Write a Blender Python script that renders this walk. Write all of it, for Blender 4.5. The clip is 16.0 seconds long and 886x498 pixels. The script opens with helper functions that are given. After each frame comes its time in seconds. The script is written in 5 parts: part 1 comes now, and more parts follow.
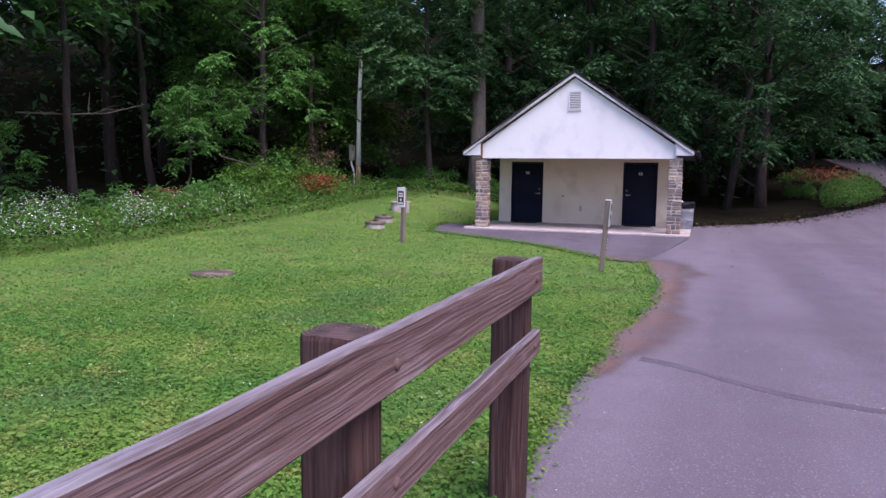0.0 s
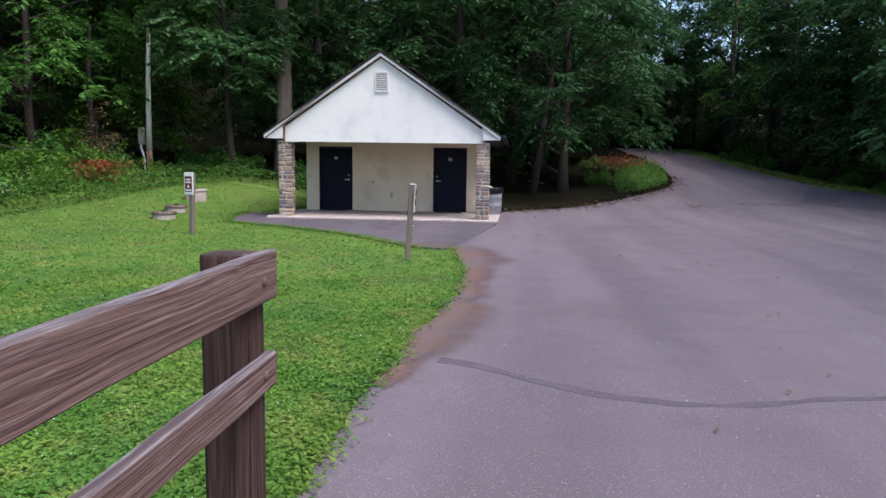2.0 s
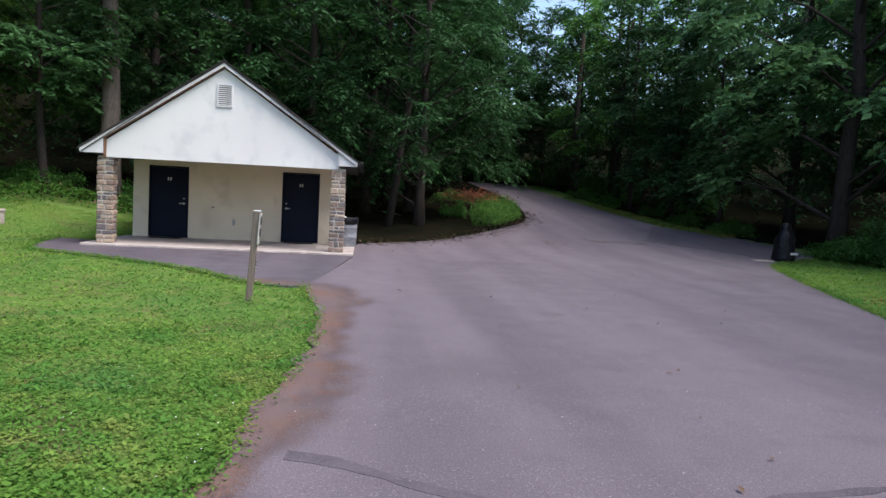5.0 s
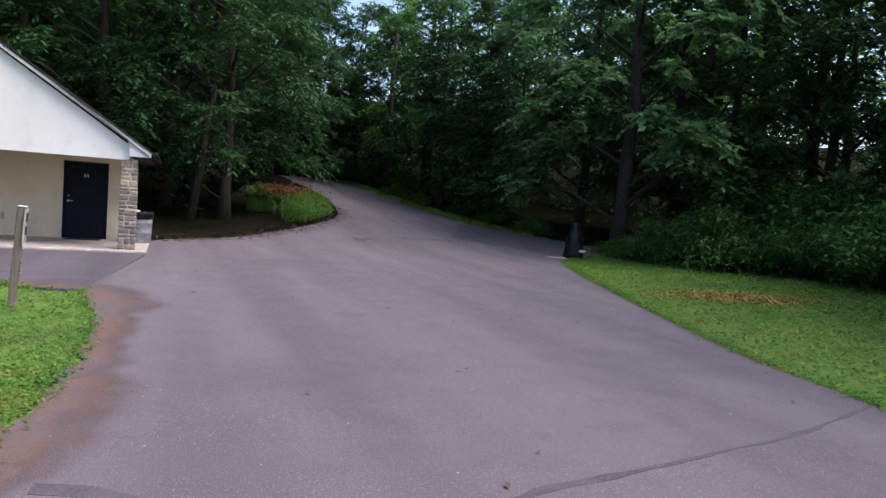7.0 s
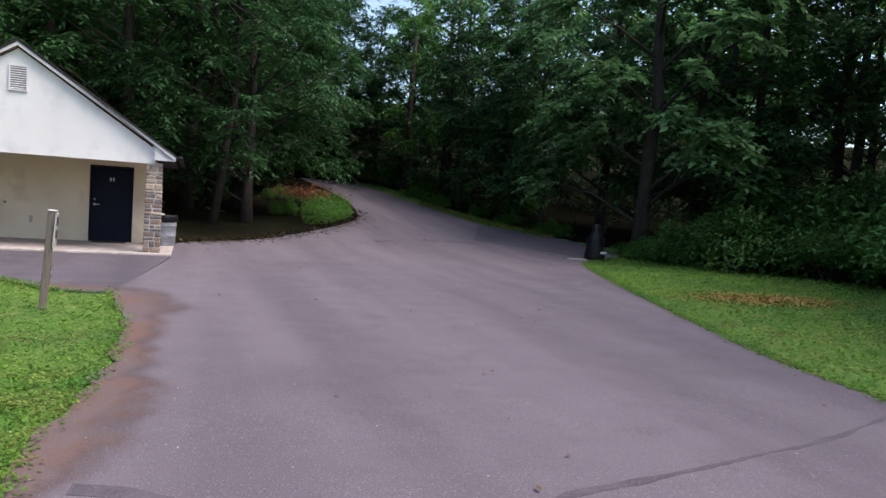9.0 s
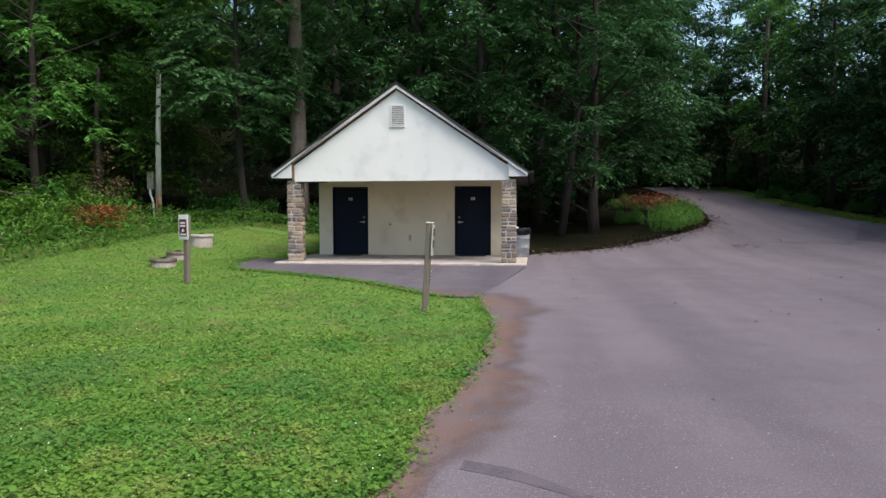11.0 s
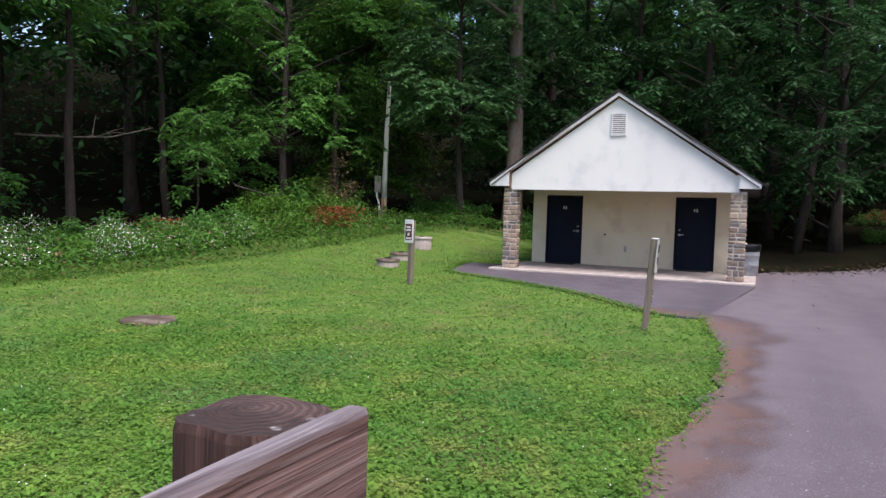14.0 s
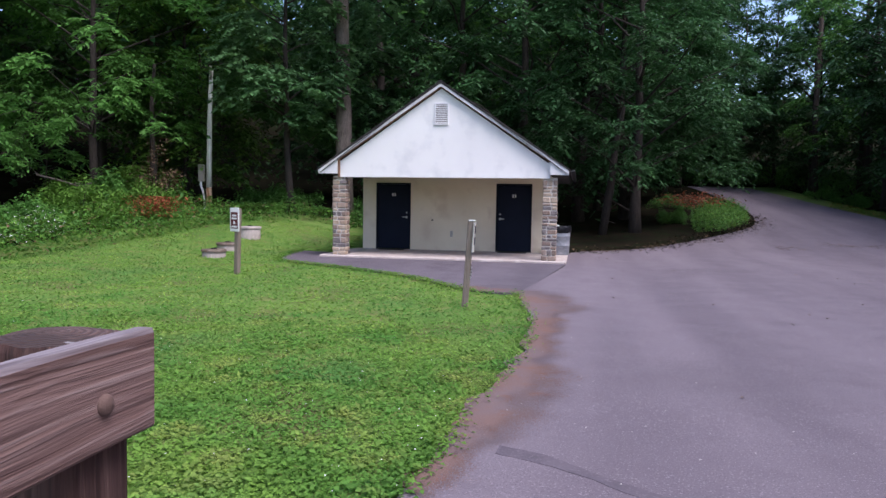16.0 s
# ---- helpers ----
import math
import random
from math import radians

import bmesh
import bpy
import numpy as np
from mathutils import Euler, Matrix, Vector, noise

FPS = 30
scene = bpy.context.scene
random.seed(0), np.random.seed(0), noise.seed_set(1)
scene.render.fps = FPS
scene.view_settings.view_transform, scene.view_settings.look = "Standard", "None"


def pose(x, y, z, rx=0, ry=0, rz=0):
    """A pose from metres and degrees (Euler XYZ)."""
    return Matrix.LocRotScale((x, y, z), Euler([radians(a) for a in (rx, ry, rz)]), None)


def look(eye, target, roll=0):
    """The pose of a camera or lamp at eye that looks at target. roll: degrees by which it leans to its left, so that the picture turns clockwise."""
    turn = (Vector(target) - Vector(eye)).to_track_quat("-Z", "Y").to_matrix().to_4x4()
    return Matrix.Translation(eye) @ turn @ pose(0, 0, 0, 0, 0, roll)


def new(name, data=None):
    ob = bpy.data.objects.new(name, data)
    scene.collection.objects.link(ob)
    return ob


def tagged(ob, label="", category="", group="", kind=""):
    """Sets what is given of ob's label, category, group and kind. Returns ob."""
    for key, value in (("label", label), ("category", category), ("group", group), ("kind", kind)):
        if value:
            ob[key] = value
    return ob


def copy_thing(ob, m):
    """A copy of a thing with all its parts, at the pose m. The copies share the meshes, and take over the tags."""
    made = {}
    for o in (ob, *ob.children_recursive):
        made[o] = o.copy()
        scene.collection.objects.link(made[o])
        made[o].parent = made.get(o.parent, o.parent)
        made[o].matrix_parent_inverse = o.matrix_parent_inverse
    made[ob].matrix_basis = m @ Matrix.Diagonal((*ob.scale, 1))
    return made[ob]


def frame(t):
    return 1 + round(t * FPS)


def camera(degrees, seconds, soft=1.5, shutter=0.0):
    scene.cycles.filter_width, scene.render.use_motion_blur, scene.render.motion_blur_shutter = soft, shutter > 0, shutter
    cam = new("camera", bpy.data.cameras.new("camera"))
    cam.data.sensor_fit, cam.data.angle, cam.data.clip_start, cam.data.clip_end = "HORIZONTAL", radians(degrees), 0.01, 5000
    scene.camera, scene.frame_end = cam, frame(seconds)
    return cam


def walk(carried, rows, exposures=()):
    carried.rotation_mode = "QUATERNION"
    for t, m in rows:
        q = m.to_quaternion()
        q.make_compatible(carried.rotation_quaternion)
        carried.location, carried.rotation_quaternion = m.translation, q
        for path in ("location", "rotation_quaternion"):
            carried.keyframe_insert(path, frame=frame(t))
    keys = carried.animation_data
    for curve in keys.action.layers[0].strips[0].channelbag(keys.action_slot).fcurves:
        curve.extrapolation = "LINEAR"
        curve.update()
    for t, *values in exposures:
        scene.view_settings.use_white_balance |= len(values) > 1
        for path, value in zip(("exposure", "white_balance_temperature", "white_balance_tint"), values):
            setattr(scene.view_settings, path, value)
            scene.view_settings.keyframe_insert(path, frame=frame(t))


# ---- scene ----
cam = camera(65.0, 16.0)
PATH = [
    (0, (3.64, -20.416, 1.589), (2.946, -18.553, 1.376), 0.7),
    (0.5, (3.73, -20.086, 1.537), (3.199, -18.17, 1.319), -0.5),
    (1, (3.787, -19.842, 1.499), (3.458, -17.886, 1.243), -0.3),
    (1.5, (3.73, -19.566, 1.51), (3.586, -17.585, 1.273), 4.3),
    (2, (3.745, -19.324, 1.484), (3.547, -17.348, 1.246), 0.8),
    (2.5, (3.738, -18.86, 1.46), (3.471, -16.884, 1.305), 2.0),
    (3, (3.708, -18.614, 1.435), (3.457, -16.636, 1.278), 0.7),
    (5.5, (3.547, -17.764, 1.448), (3.871, -15.795, 1.316), 3.4),
    (6, (3.6, -17.808, 1.531), (3.974, -15.85, 1.376), 3.2),
    (6.5, (3.625, -17.704, 1.536), (4.107, -15.768, 1.404), 3.4),
    (7, (3.782, -17.842, 1.548), (4.519, -15.987, 1.426), 4.1),
    (7.5, (3.737, -17.864, 1.559), (4.601, -16.064, 1.434), 4.2),
    (8, (3.717, -17.876, 1.563), (4.614, -16.094, 1.436), 4.0),
    (10.5, (3.657, -17.662, 1.42), (3.617, -15.666, 1.302), 1.4),
    (11, (3.573, -17.603, 1.349), (3.307, -15.623, 1.237), -0.1),
    (11.5, (3.471, -17.523, 1.372), (2.997, -15.582, 1.277), 0.2),
    (12, (3.459, -17.564, 1.387), (2.857, -15.659, 1.304), 0.7),
    (12.5, (3.467, -17.625, 1.418), (2.724, -15.77, 1.323), 0.1),
    (13, (3.422, -17.649, 1.432), (2.637, -15.813, 1.319), 0.8),
    (13.5, (3.402, -17.678, 1.454), (2.598, -15.851, 1.328), 1.6),
    (14, (3.373, -17.668, 1.458), (2.546, -15.851, 1.35), 1.7),
    (14.5, (3.328, -17.596, 1.411), (2.585, -15.744, 1.279), 3.9),
    (15, (3.407, -17.689, 1.437), (2.74, -15.808, 1.298), 2.3),
    (15.5, (3.496, -17.783, 1.421), (2.929, -15.868, 1.325), 2.1),
    (16, (3.61, -17.914, 1.393), (3.23, -15.955, 1.266), 0.9),
]
walk(cam, [(t, look(eye, target, roll)) for t, eye, target, roll in PATH],
     [(0, 1.64, 5900, 31), (0.5, 1.63, 6200, 24), (1, 1.63, 6250, 20), (3, 1.62, 6350, 6), (8, 1.66, 6550, 13), (11, 1.60, 6700, 4), (13.5, 1.64, 6600, 11), (16, 1.66, 6050, 18)])

# ---------------------------------------------------------------- light
world = bpy.data.worlds.new("sky")
scene.world = world
world.use_nodes = True
wn = world.node_tree
wn.nodes.clear()
sky = wn.nodes.new("ShaderNodeTexSky")
sky.sky_type = "NISHITA"
sky.sun_disc = False
sky.sun_elevation = radians(60)
sky.sun_rotation = radians(125)
sky.dust_density = 2.0
bg = wn.nodes.new("ShaderNodeBackground")
bg.inputs["Strength"].default_value = 0.098
wout = wn.nodes.new("ShaderNodeOutputWorld")
wn.links.new(sky.outputs[0], bg.inputs["Color"])
wn.links.new(bg.outputs[0], wout.inputs["Surface"])
sun = new("sun", bpy.data.lights.new("sun", "SUN"))
sun.data.energy = 1.5
sun.data.angle = radians(40)
sun.data.color = (1.0, 0.95, 0.93)
sun.matrix_world = look((20, -14, 42), (0, 0, 0))


# ---------------------------------------------------------------- materials
def material(name, c1, c2, scale=4.0, rough=0.9, bump=0.3, bscale=40.0, c3=None, fine=None, c4=None, blot=1.5, stretch=(1, 1, 1), metal=0.0,
             island=0.0, dist=0.01, spec=0.2, thin=0.0):
    """Two colours mixed by a coarse noise, a third by a fine one, relief by a third noise."""
    m = bpy.data.materials.new(name)
    m.use_nodes = True
    t = m.node_tree
    b = t.nodes["Principled BSDF"]
    tc = t.nodes.new("ShaderNodeTexCoord")
    mp = t.nodes.new("ShaderNodeMapping")
    mp.inputs["Scale"].default_value = stretch
    t.links.new(tc.outputs["Object"], mp.inputs["Vector"])

    def nz(s, detail=5):
        n = t.nodes.new("ShaderNodeTexNoise")
        n.inputs["Scale"].default_value = s
        n.inputs["Detail"].default_value = detail
        t.links.new(mp.outputs[0], n.inputs["Vector"])
        return n.outputs["Fac"]

    def ramp(src, lo, hi):
        r = t.nodes.new("ShaderNodeMapRange")
        r.inputs["From Min"].default_value, r.inputs["From Max"].default_value = lo, hi
        t.links.new(src, r.inputs["Value"])
        return r.outputs[0]

    def mix(fac, a, bcol):
        x = t.nodes.new("ShaderNodeMix")
        x.data_type = "RGBA"
        t.links.new(fac, x.inputs["Factor"])
        for sock, v in ((x.inputs[6], a), (x.inputs[7], bcol)):
            if isinstance(v, tuple):
                sock.default_value = (*v, 1)
            else:
                t.links.new(v, sock)
        return x.outputs[2]

    col = mix(ramp(nz(scale), 0.36, 0.64), c1, c2)
    if c3:
        col = mix(ramp(nz(fine or scale * 9), 0.52, 0.7), col, c3)
    if c4:
        col = mix(ramp(nz(blot, 8), 0.53, 0.75), col, c4)
    if island:
        g = t.nodes.new("ShaderNodeNewGeometry")
        o = t.nodes.new("ShaderNodeObjectInfo")
        ad = t.nodes.new("ShaderNodeMath")
        ad.operation = "MULTIPLY_ADD"
        t.links.new(g.outputs["Random Per Island"], ad.inputs[0])
        ad.inputs[1].default_value = 0.7
        sc = t.nodes.new("ShaderNodeMath")
        sc.operation = "MULTIPLY"
        t.links.new(o.outputs["Random"], sc.inputs[0])
        sc.inputs[1].default_value = 0.3
        t.links.new(sc.outputs[0], ad.inputs[2])
        hs = t.nodes.new("ShaderNodeHueSaturation")
        r = t.nodes.new("ShaderNodeMapRange")
        r.inputs["To Min"].default_value, r.inputs["To Max"].default_value = 1 - island, 1 + island
        t.links.new(ad.outputs[0], r.inputs["Value"])
        t.links.new(r.outputs[0], hs.inputs["Value"])
        hs.inputs["Fac"].default_value = 1
        t.links.new(col, hs.inputs["Color"])
        col = hs.outputs[0]
    t.links.new(col, b.inputs["Base Color"])
    b.inputs["Roughness"].default_value = rough
    b.inputs["Metallic"].default_value = metal
    b.inputs["Specular IOR Level"].default_value = spec
    if bump:
        bp = t.nodes.new("ShaderNodeBump")
        bp.inputs["Strength"].default_value = bump
        bp.inputs["Distance"].default_value = dist
        t.links.new(nz(bscale), bp.inputs["Height"])
        t.links.new(bp.outputs[0], b.inputs["Normal"])
    if thin:
        tr = t.nodes.new("ShaderNodeBsdfTranslucent")
        t.links.new(col, tr.inputs["Color"])
        ms = t.nodes.new("ShaderNodeMixShader")
        ms.inputs[0].default_value = thin
        t.links.new(b.outputs[0], ms.inputs[1])
        t.links.new(tr.outputs[0], ms.inputs[2])
        t.links.new(ms.outputs[0], t.nodes["Material Output"].inputs["Surface"])
    return m


M_GRASS = material("lawn", (0.076, 0.150, 0.026), (0.115, 0.185, 0.036), 0.7, 0.95, 0.8, 60, (0.15, 0.165, 0.050), 2.6, (0.10, 0.095, 0.036), 0.9)
# near black: the shade under the trees is put into the floor colour
M_LITTER_SHADE = material("forest_floor_shade", (0.010, 0.010, 0.007), (0.017, 0.013, 0.009), 0.8, 1.0, 0.8, 20, (0.010, 0.020, 0.007), 4.0, spec=0.0)
M_BLADE = material("clover", (0.080, 0.205, 0.034), (0.150, 0.265, 0.042), 0.8, 0.7, 0, 1, (0.225, 0.285, 0.066), 3.2, (0.074, 0.180, 0.050), 0.5, island=0.34, thin=0.40)


def nodes_of(m):
    """Short makers of noise, range and mix nodes in a material's tree."""
    t = m.node_tree
    tc = t.nodes.new("ShaderNodeTexCoord")

    def place(scale, src="Object", warp=None):
        mp = t.nodes.new("ShaderNodeMapping")
        mp.inputs["Scale"].default_value = scale
        if warp is not None:
            ad = t.nodes.new("ShaderNodeVectorMath")
            ad.operation = "ADD"
            t.links.new(tc.outputs[src], ad.inputs[0])
            t.links.new(warp, ad.inputs[1])
            t.links.new(ad.outputs[0], mp.inputs["Vector"])
        else:
            t.links.new(tc.outputs[src], mp.inputs["Vector"])
        return mp.outputs[0]

    def fuzz(vec, scale, detail=5.0, out="Fac"):
        n = t.nodes.new("ShaderNodeTexNoise")
        n.inputs["Scale"].default_value, n.inputs["Detail"].default_value = scale, detail
        t.links.new(vec, n.inputs["Vector"])
        return n.outputs[out]

    def span(src, lo, hi, a=0.0, b=1.0):
        r = t.nodes.new("ShaderNodeMapRange")
        r.interpolation_type = "SMOOTHSTEP"
        for k, v in (("From Min", lo), ("From Max", hi), ("To Min", a), ("To Max", b)):
            r.inputs[k].default_value = v
        t.links.new(src, r.inputs["Value"])
        return r.outputs[0]

    def blend(fac, a, b):
        x = t.nodes.new("ShaderNodeMix")
        x.data_type = "RGBA"
        t.links.new(fac, x.inputs["Factor"])
        for sock, v in ((x.inputs[6], a), (x.inputs[7], b)):
            if isinstance(v, tuple):
                sock.default_value = (*v, 1)
            else:
                t.links.new(v, sock)
        return x.outputs[2]

    def relief(height_out, strength, dist):
        bp = t.nodes.new("ShaderNodeBump")
        bp.inputs["Strength"].default_value, bp.inputs["Distance"].default_value = strength, dist
        t.links.new(height_out, bp.inputs["Height"])
        t.links.new(bp.outputs[0], t.nodes["Principled BSDF"].inputs["Normal"])

    return t, place, fuzz, span, blend, relief


def asphalt(name, dark, light, stain, stone, crack=0.5):
    """Rolled asphalt: broad worn lanes and stains, small stones in the binder, a few hair cracks."""
    m = bpy.data.materials.new(name)
    m.use_nodes = True
    t, place, fuzz, span, blend, relief = nodes_of(m)
    b = t.nodes["Principled BSDF"]
    plain = place((1, 1, 1))
    col = blend(span(fuzz(place((1.5, 0.10, 1)), 0.6, 4), 0.32, 0.68), dark, light)
    col = blend(span(fuzz(plain, 1.7, 7), 0.52, 0.80, 0, 0.5), col, stain)
    col = blend(span(fuzz(plain, 0.23, 6), 0.56, 0.74, 0, 0.6), col, stain)
    grain = fuzz(plain, 70, 3)
    col = blend(span(grain, 0.56, 0.72, 0, 0.8), col, stone)
    col = blend(span(fuzz(plain, 120, 2), 0.30, 0.44, 0.6, 0.0), col, tuple(v * 0.5 for v in stain))
    v = t.nodes.new("ShaderNodeTexVoronoi")
    v.feature = "DISTANCE_TO_EDGE"
    v.inputs["Scale"].default_value = 0.22
    warp = t.nodes.new("ShaderNodeVectorMath")
    warp.operation = "SCALE"
    warp.inputs["Scale"].default_value = 1.6
    t.links.new(fuzz(plain, 0.9, 7, "Color"), warp.inputs[0])
    t.links.new(place((1, 1, 1), "Object", warp.outputs[0]), v.inputs["Vector"])
    col = blend(span(v.outputs["Distance"], 0.0, 0.005, crack, 0.0), col, tuple(x * 0.55 for x in stain))
    t.links.new(col, b.inputs["Base Color"])
    t.links.new(span(fuzz(plain, 2.0, 4), 0.3, 0.7, 0.8, 0.95), b.inputs["Roughness"])
    b.inputs["Specular IOR Level"].default_value = 0.25
    relief(grain, 0.8, 0.006)
    return m


def timber(name, dark, mid, pale, grey, along, grey_part):
    """Old sawn timber: bowed grain, dark checks, silvered streaks, along the given axis."""
    m = bpy.data.materials.new(name)
    m.use_nodes = True
    t, place, fuzz, span, blend, relief = nodes_of(m)
    b = t.nodes["Principled BSDF"]
    slow = fuzz(place(tuple(0.9 if k == along else 3.0 for k in range(3))), 1.6, 2, "Color")
    bow = t.nodes.new("ShaderNodeVectorMath")
    bow.operation = "MULTIPLY"
    bow.inputs[1].default_value = tuple(0.0 if k == along else 0.05 for k in range(3))
    t.links.new(slow, bow.inputs[0])
    fine = place(tuple(2.0 if k == along else 120.0 for k in range(3)), "Object", bow.outputs[0])
    wide = place(tuple(0.7 if k == along else 30.0 for k in range(3)), "Object", bow.outputs[0])
    check = place(tuple(1.1 if k == along else 60.0 for k in range(3)), "Object", bow.outputs[0])
    g1, g2, g3 = fuzz(wide, 1.0, 4), fuzz(fine, 1.0, 5), fuzz(check, 1.0, 6)
    col = blend(span(g1, 0.36, 0.62), dark, mid)
    col = blend(span(g2, 0.50, 0.70, 0, 0.75), col, pale)
    col = blend(span(fuzz(place(tuple(2.0 if k == along else 7.0 for k in range(3))), 1.0, 7), 0.62 - grey_part, 0.80 - grey_part * 0.6, 0, 0.85), col, grey)
    col = blend(span(g2, 0.30, 0.42, 0.7, 0.0), col, dark)
    col = blend(span(g3, 0.27, 0.36, 0.95, 0.0), col, tuple(x * 0.35 for x in dark))
    t.links.new(col, b.inputs["Base Color"])
    b.inputs["Roughness"].default_value = 0.88
    b.inputs["Specular IOR Level"].default_value = 0.2
    relief(g3, 0.9, 0.012)
    return m


def end_grain(name, dark, mid, pale):
    """The sawn top of a post: growth rings, dirt in the middle, pale lichen spots."""
    m = bpy.data.materials.new(name)
    m.use_nodes = True
    t, place, fuzz, span, blend, relief = nodes_of(m)
    b = t.nodes["Principled BSDF"]
    mp = t.nodes.new("ShaderNodeMapping")
    mp.inputs["Location"].default_value = (-0.42, -0.55, 0)
    tc = t.nodes.new("ShaderNodeTexCoord")
    t.links.new(tc.outputs["Generated"], mp.inputs["Vector"])
    w = t.nodes.new("ShaderNodeTexWave")
    w.wave_type, w.rings_direction = "RINGS", "Z"
    for k, v in (("Scale", 4.2), ("Distortion", 2.2), ("Detail", 3.0), ("Detail Scale", 1.6)):
        w.inputs[k].default_value = v
    t.links.new(mp.outputs[0], w.inputs["Vector"])
    plain = place((1, 1, 1))
    col = blend(span(w.outputs["Fac"], 0.0, 1.0, 0.1, 0.75), dark, mid)
    col = blend(span(fuzz(plain, 10, 7), 0.38, 0.60, 0, 0.95), col, tuple(x * 0.6 for x in dark))
    col = blend(span(fuzz(plain, 22, 4), 0.64, 0.72, 0, 0.8), col, pale)
    t.links.new(col, b.inputs["Base Color"])
    b.inputs["Roughness"].default_value = 0.95
    relief(w.outputs["Fac"], 0.7, 0.008)
    return m


def thin_dirt(name, c1, c2, c3):
    """Trodden dirt that thins out raggedly towards the far side of its strip."""
    m = bpy.data.materials.new(name)
    m.use_nodes = True
    t, place, fuzz, span, blend, relief = nodes_of(m)
    b = t.nodes["Principled BSDF"]
    plain = place((1, 1, 1))
    col = blend(span(fuzz(plain, 1.1, 6), 0.38, 0.62), c1, c2)
    col = blend(span(fuzz(plain, 6, 6), 0.52, 0.72, 0, 0.8), col, c3)
    col = blend(span(fuzz(plain, 80, 3), 0.58, 0.72, 0, 0.7), col, (0.24, 0.19, 0.18))
    t.links.new(col, b.inputs["Base Color"])
    b.inputs["Roughness"].default_value = 1.0
    b.inputs["Specular IOR Level"].default_value = 0.05
    relief(fuzz(plain, 60, 4), 0.7, 0.01)
    uv = t.nodes.new("ShaderNodeUVMap")
    sp = t.nodes.new("ShaderNodeSeparateXYZ")
    t.links.new(uv.outputs[0], sp.inputs[0])
    ad = t.nodes.new("ShaderNodeMath")
    ad.operation = "MULTIPLY_ADD"
    t.links.new(fuzz(plain, 2.6, 8), ad.inputs[0])
    ad.inputs[1].default_value = 0.8
    t.links.new(sp.outputs[0], ad.inputs[2])
    clear = t.nodes.new("ShaderNodeBsdfTransparent")
    mx = t.nodes.new("ShaderNodeMixShader")
    grit = t.nodes.new("ShaderNodeMath")
    grit.operation = "GREATER_THAN"
    t.links.new(span(ad.outputs[0], 0.55, 1.3), grit.inputs[0])
    t.links.new(span(fuzz(plain, 110, 2), 0.28, 0.72), grit.inputs[1])
    t.links.new(grit.outputs[0], mx.inputs[0])
    t.links.new(b.outputs[0], mx.inputs[1])
    t.links.new(clear.outputs[0], mx.inputs[2])
    t.links.new(mx.outputs[0], t.nodes["Material Output"].inputs["Surface"])
    return m


M_ASPHALT = asphalt("asphalt", (0.112, 0.091, 0.106), (0.150, 0.123, 0.140), (0.096, 0.078, 0.090), (0.25, 0.215, 0.235), 0.1)
M_ASPHALT_OLD = asphalt("asphalt_old", (0.082, 0.068, 0.082), (0.112, 0.093, 0.109), (0.062, 0.051, 0.060), (0.18, 0.155, 0.172), 0.25)
M_SEAM = material("asphalt_seam", (0.080, 0.066, 0.078), (0.104, 0.086, 0.100), 5, 0.9, 0.5, 200, (0.14, 0.117, 0.134), 60, dist=0.003)
M_DIRT = thin_dirt("red_dirt", (0.150, 0.096, 0.084), (0.135, 0.102, 0.104), (0.165, 0.088, 0.066))
M_STUCCO = material("white_stucco", (0.80, 0.772, 0.745), (0.75, 0.722, 0.70), 0.8, 0.9, 0.35, 120, (0.66, 0.64, 0.635), 1.6, dist=0.004)
M_CREAM = material("cream_stucco", (0.72, 0.63, 0.50), (0.66, 0.57, 0.45), 1.0, 0.9, 0.3, 120, (0.60, 0.50, 0.39), 1.8, dist=0.004)
M_TRIM = material("white_trim", (0.72, 0.70, 0.70), (0.62, 0.60, 0.60), 3.0, 0.6, 0.1, 60)
M_SHINGLE = material("dark_shingle", (0.030, 0.027, 0.026), (0.05, 0.044, 0.042), 6, 0.9, 0.6, 90)
M_RUST = material("bare_wood_trim", (0.26, 0.15, 0.09), (0.18, 0.10, 0.06), 8, 0.9, 0.3, 60)
M_SLAB = material("concrete", (0.44, 0.375, 0.345), (0.36, 0.305, 0.28), 1.6, 0.9, 0.4, 120, (0.52, 0.45, 0.42), 5)
M_DOOR = material("navy_paint", (0.004, 0.007, 0.018), (0.006, 0.009, 0.022), 2, 0.55, 0.08, 60, spec=0.12)
M_CHROME = material("steel", (0.6, 0.6, 0.6), (0.5, 0.5, 0.5), 20, 0.3, 0, 1, metal=1.0)
M_DARK = material("black_mat", (0.02, 0.02, 0.022), (0.03, 0.03, 0.03), 20, 0.9, 0.4, 80)
M_GREYMARK = material("grey_patch", (0.36, 0.34, 0.32), (0.46, 0.43, 0.39), 12, 0.9, 0.2, 80)
M_STONE = material("field_stone", (0.33, 0.24, 0.18), (0.25, 0.19, 0.16), 3.0, 0.9, 0.8, 30, (0.38, 0.29, 0.22), 14, island=0.0)
M_MORTAR = material("mortar", (0.52, 0.47, 0.42), (0.44, 0.40, 0.36), 12, 1.0, 0.5, 100)
M_RAIL = timber("weathered_board", (0.108, 0.062, 0.054), (0.158, 0.098, 0.087), (0.225, 0.162, 0.150), (0.25, 0.195, 0.188), 1, 0.05)
M_RAILTOP = timber("grey_board_edge", (0.085, 0.062, 0.064), (0.190, 0.158, 0.168), (0.265, 0.238, 0.255), (0.30, 0.288, 0.318), 1, 0.08)
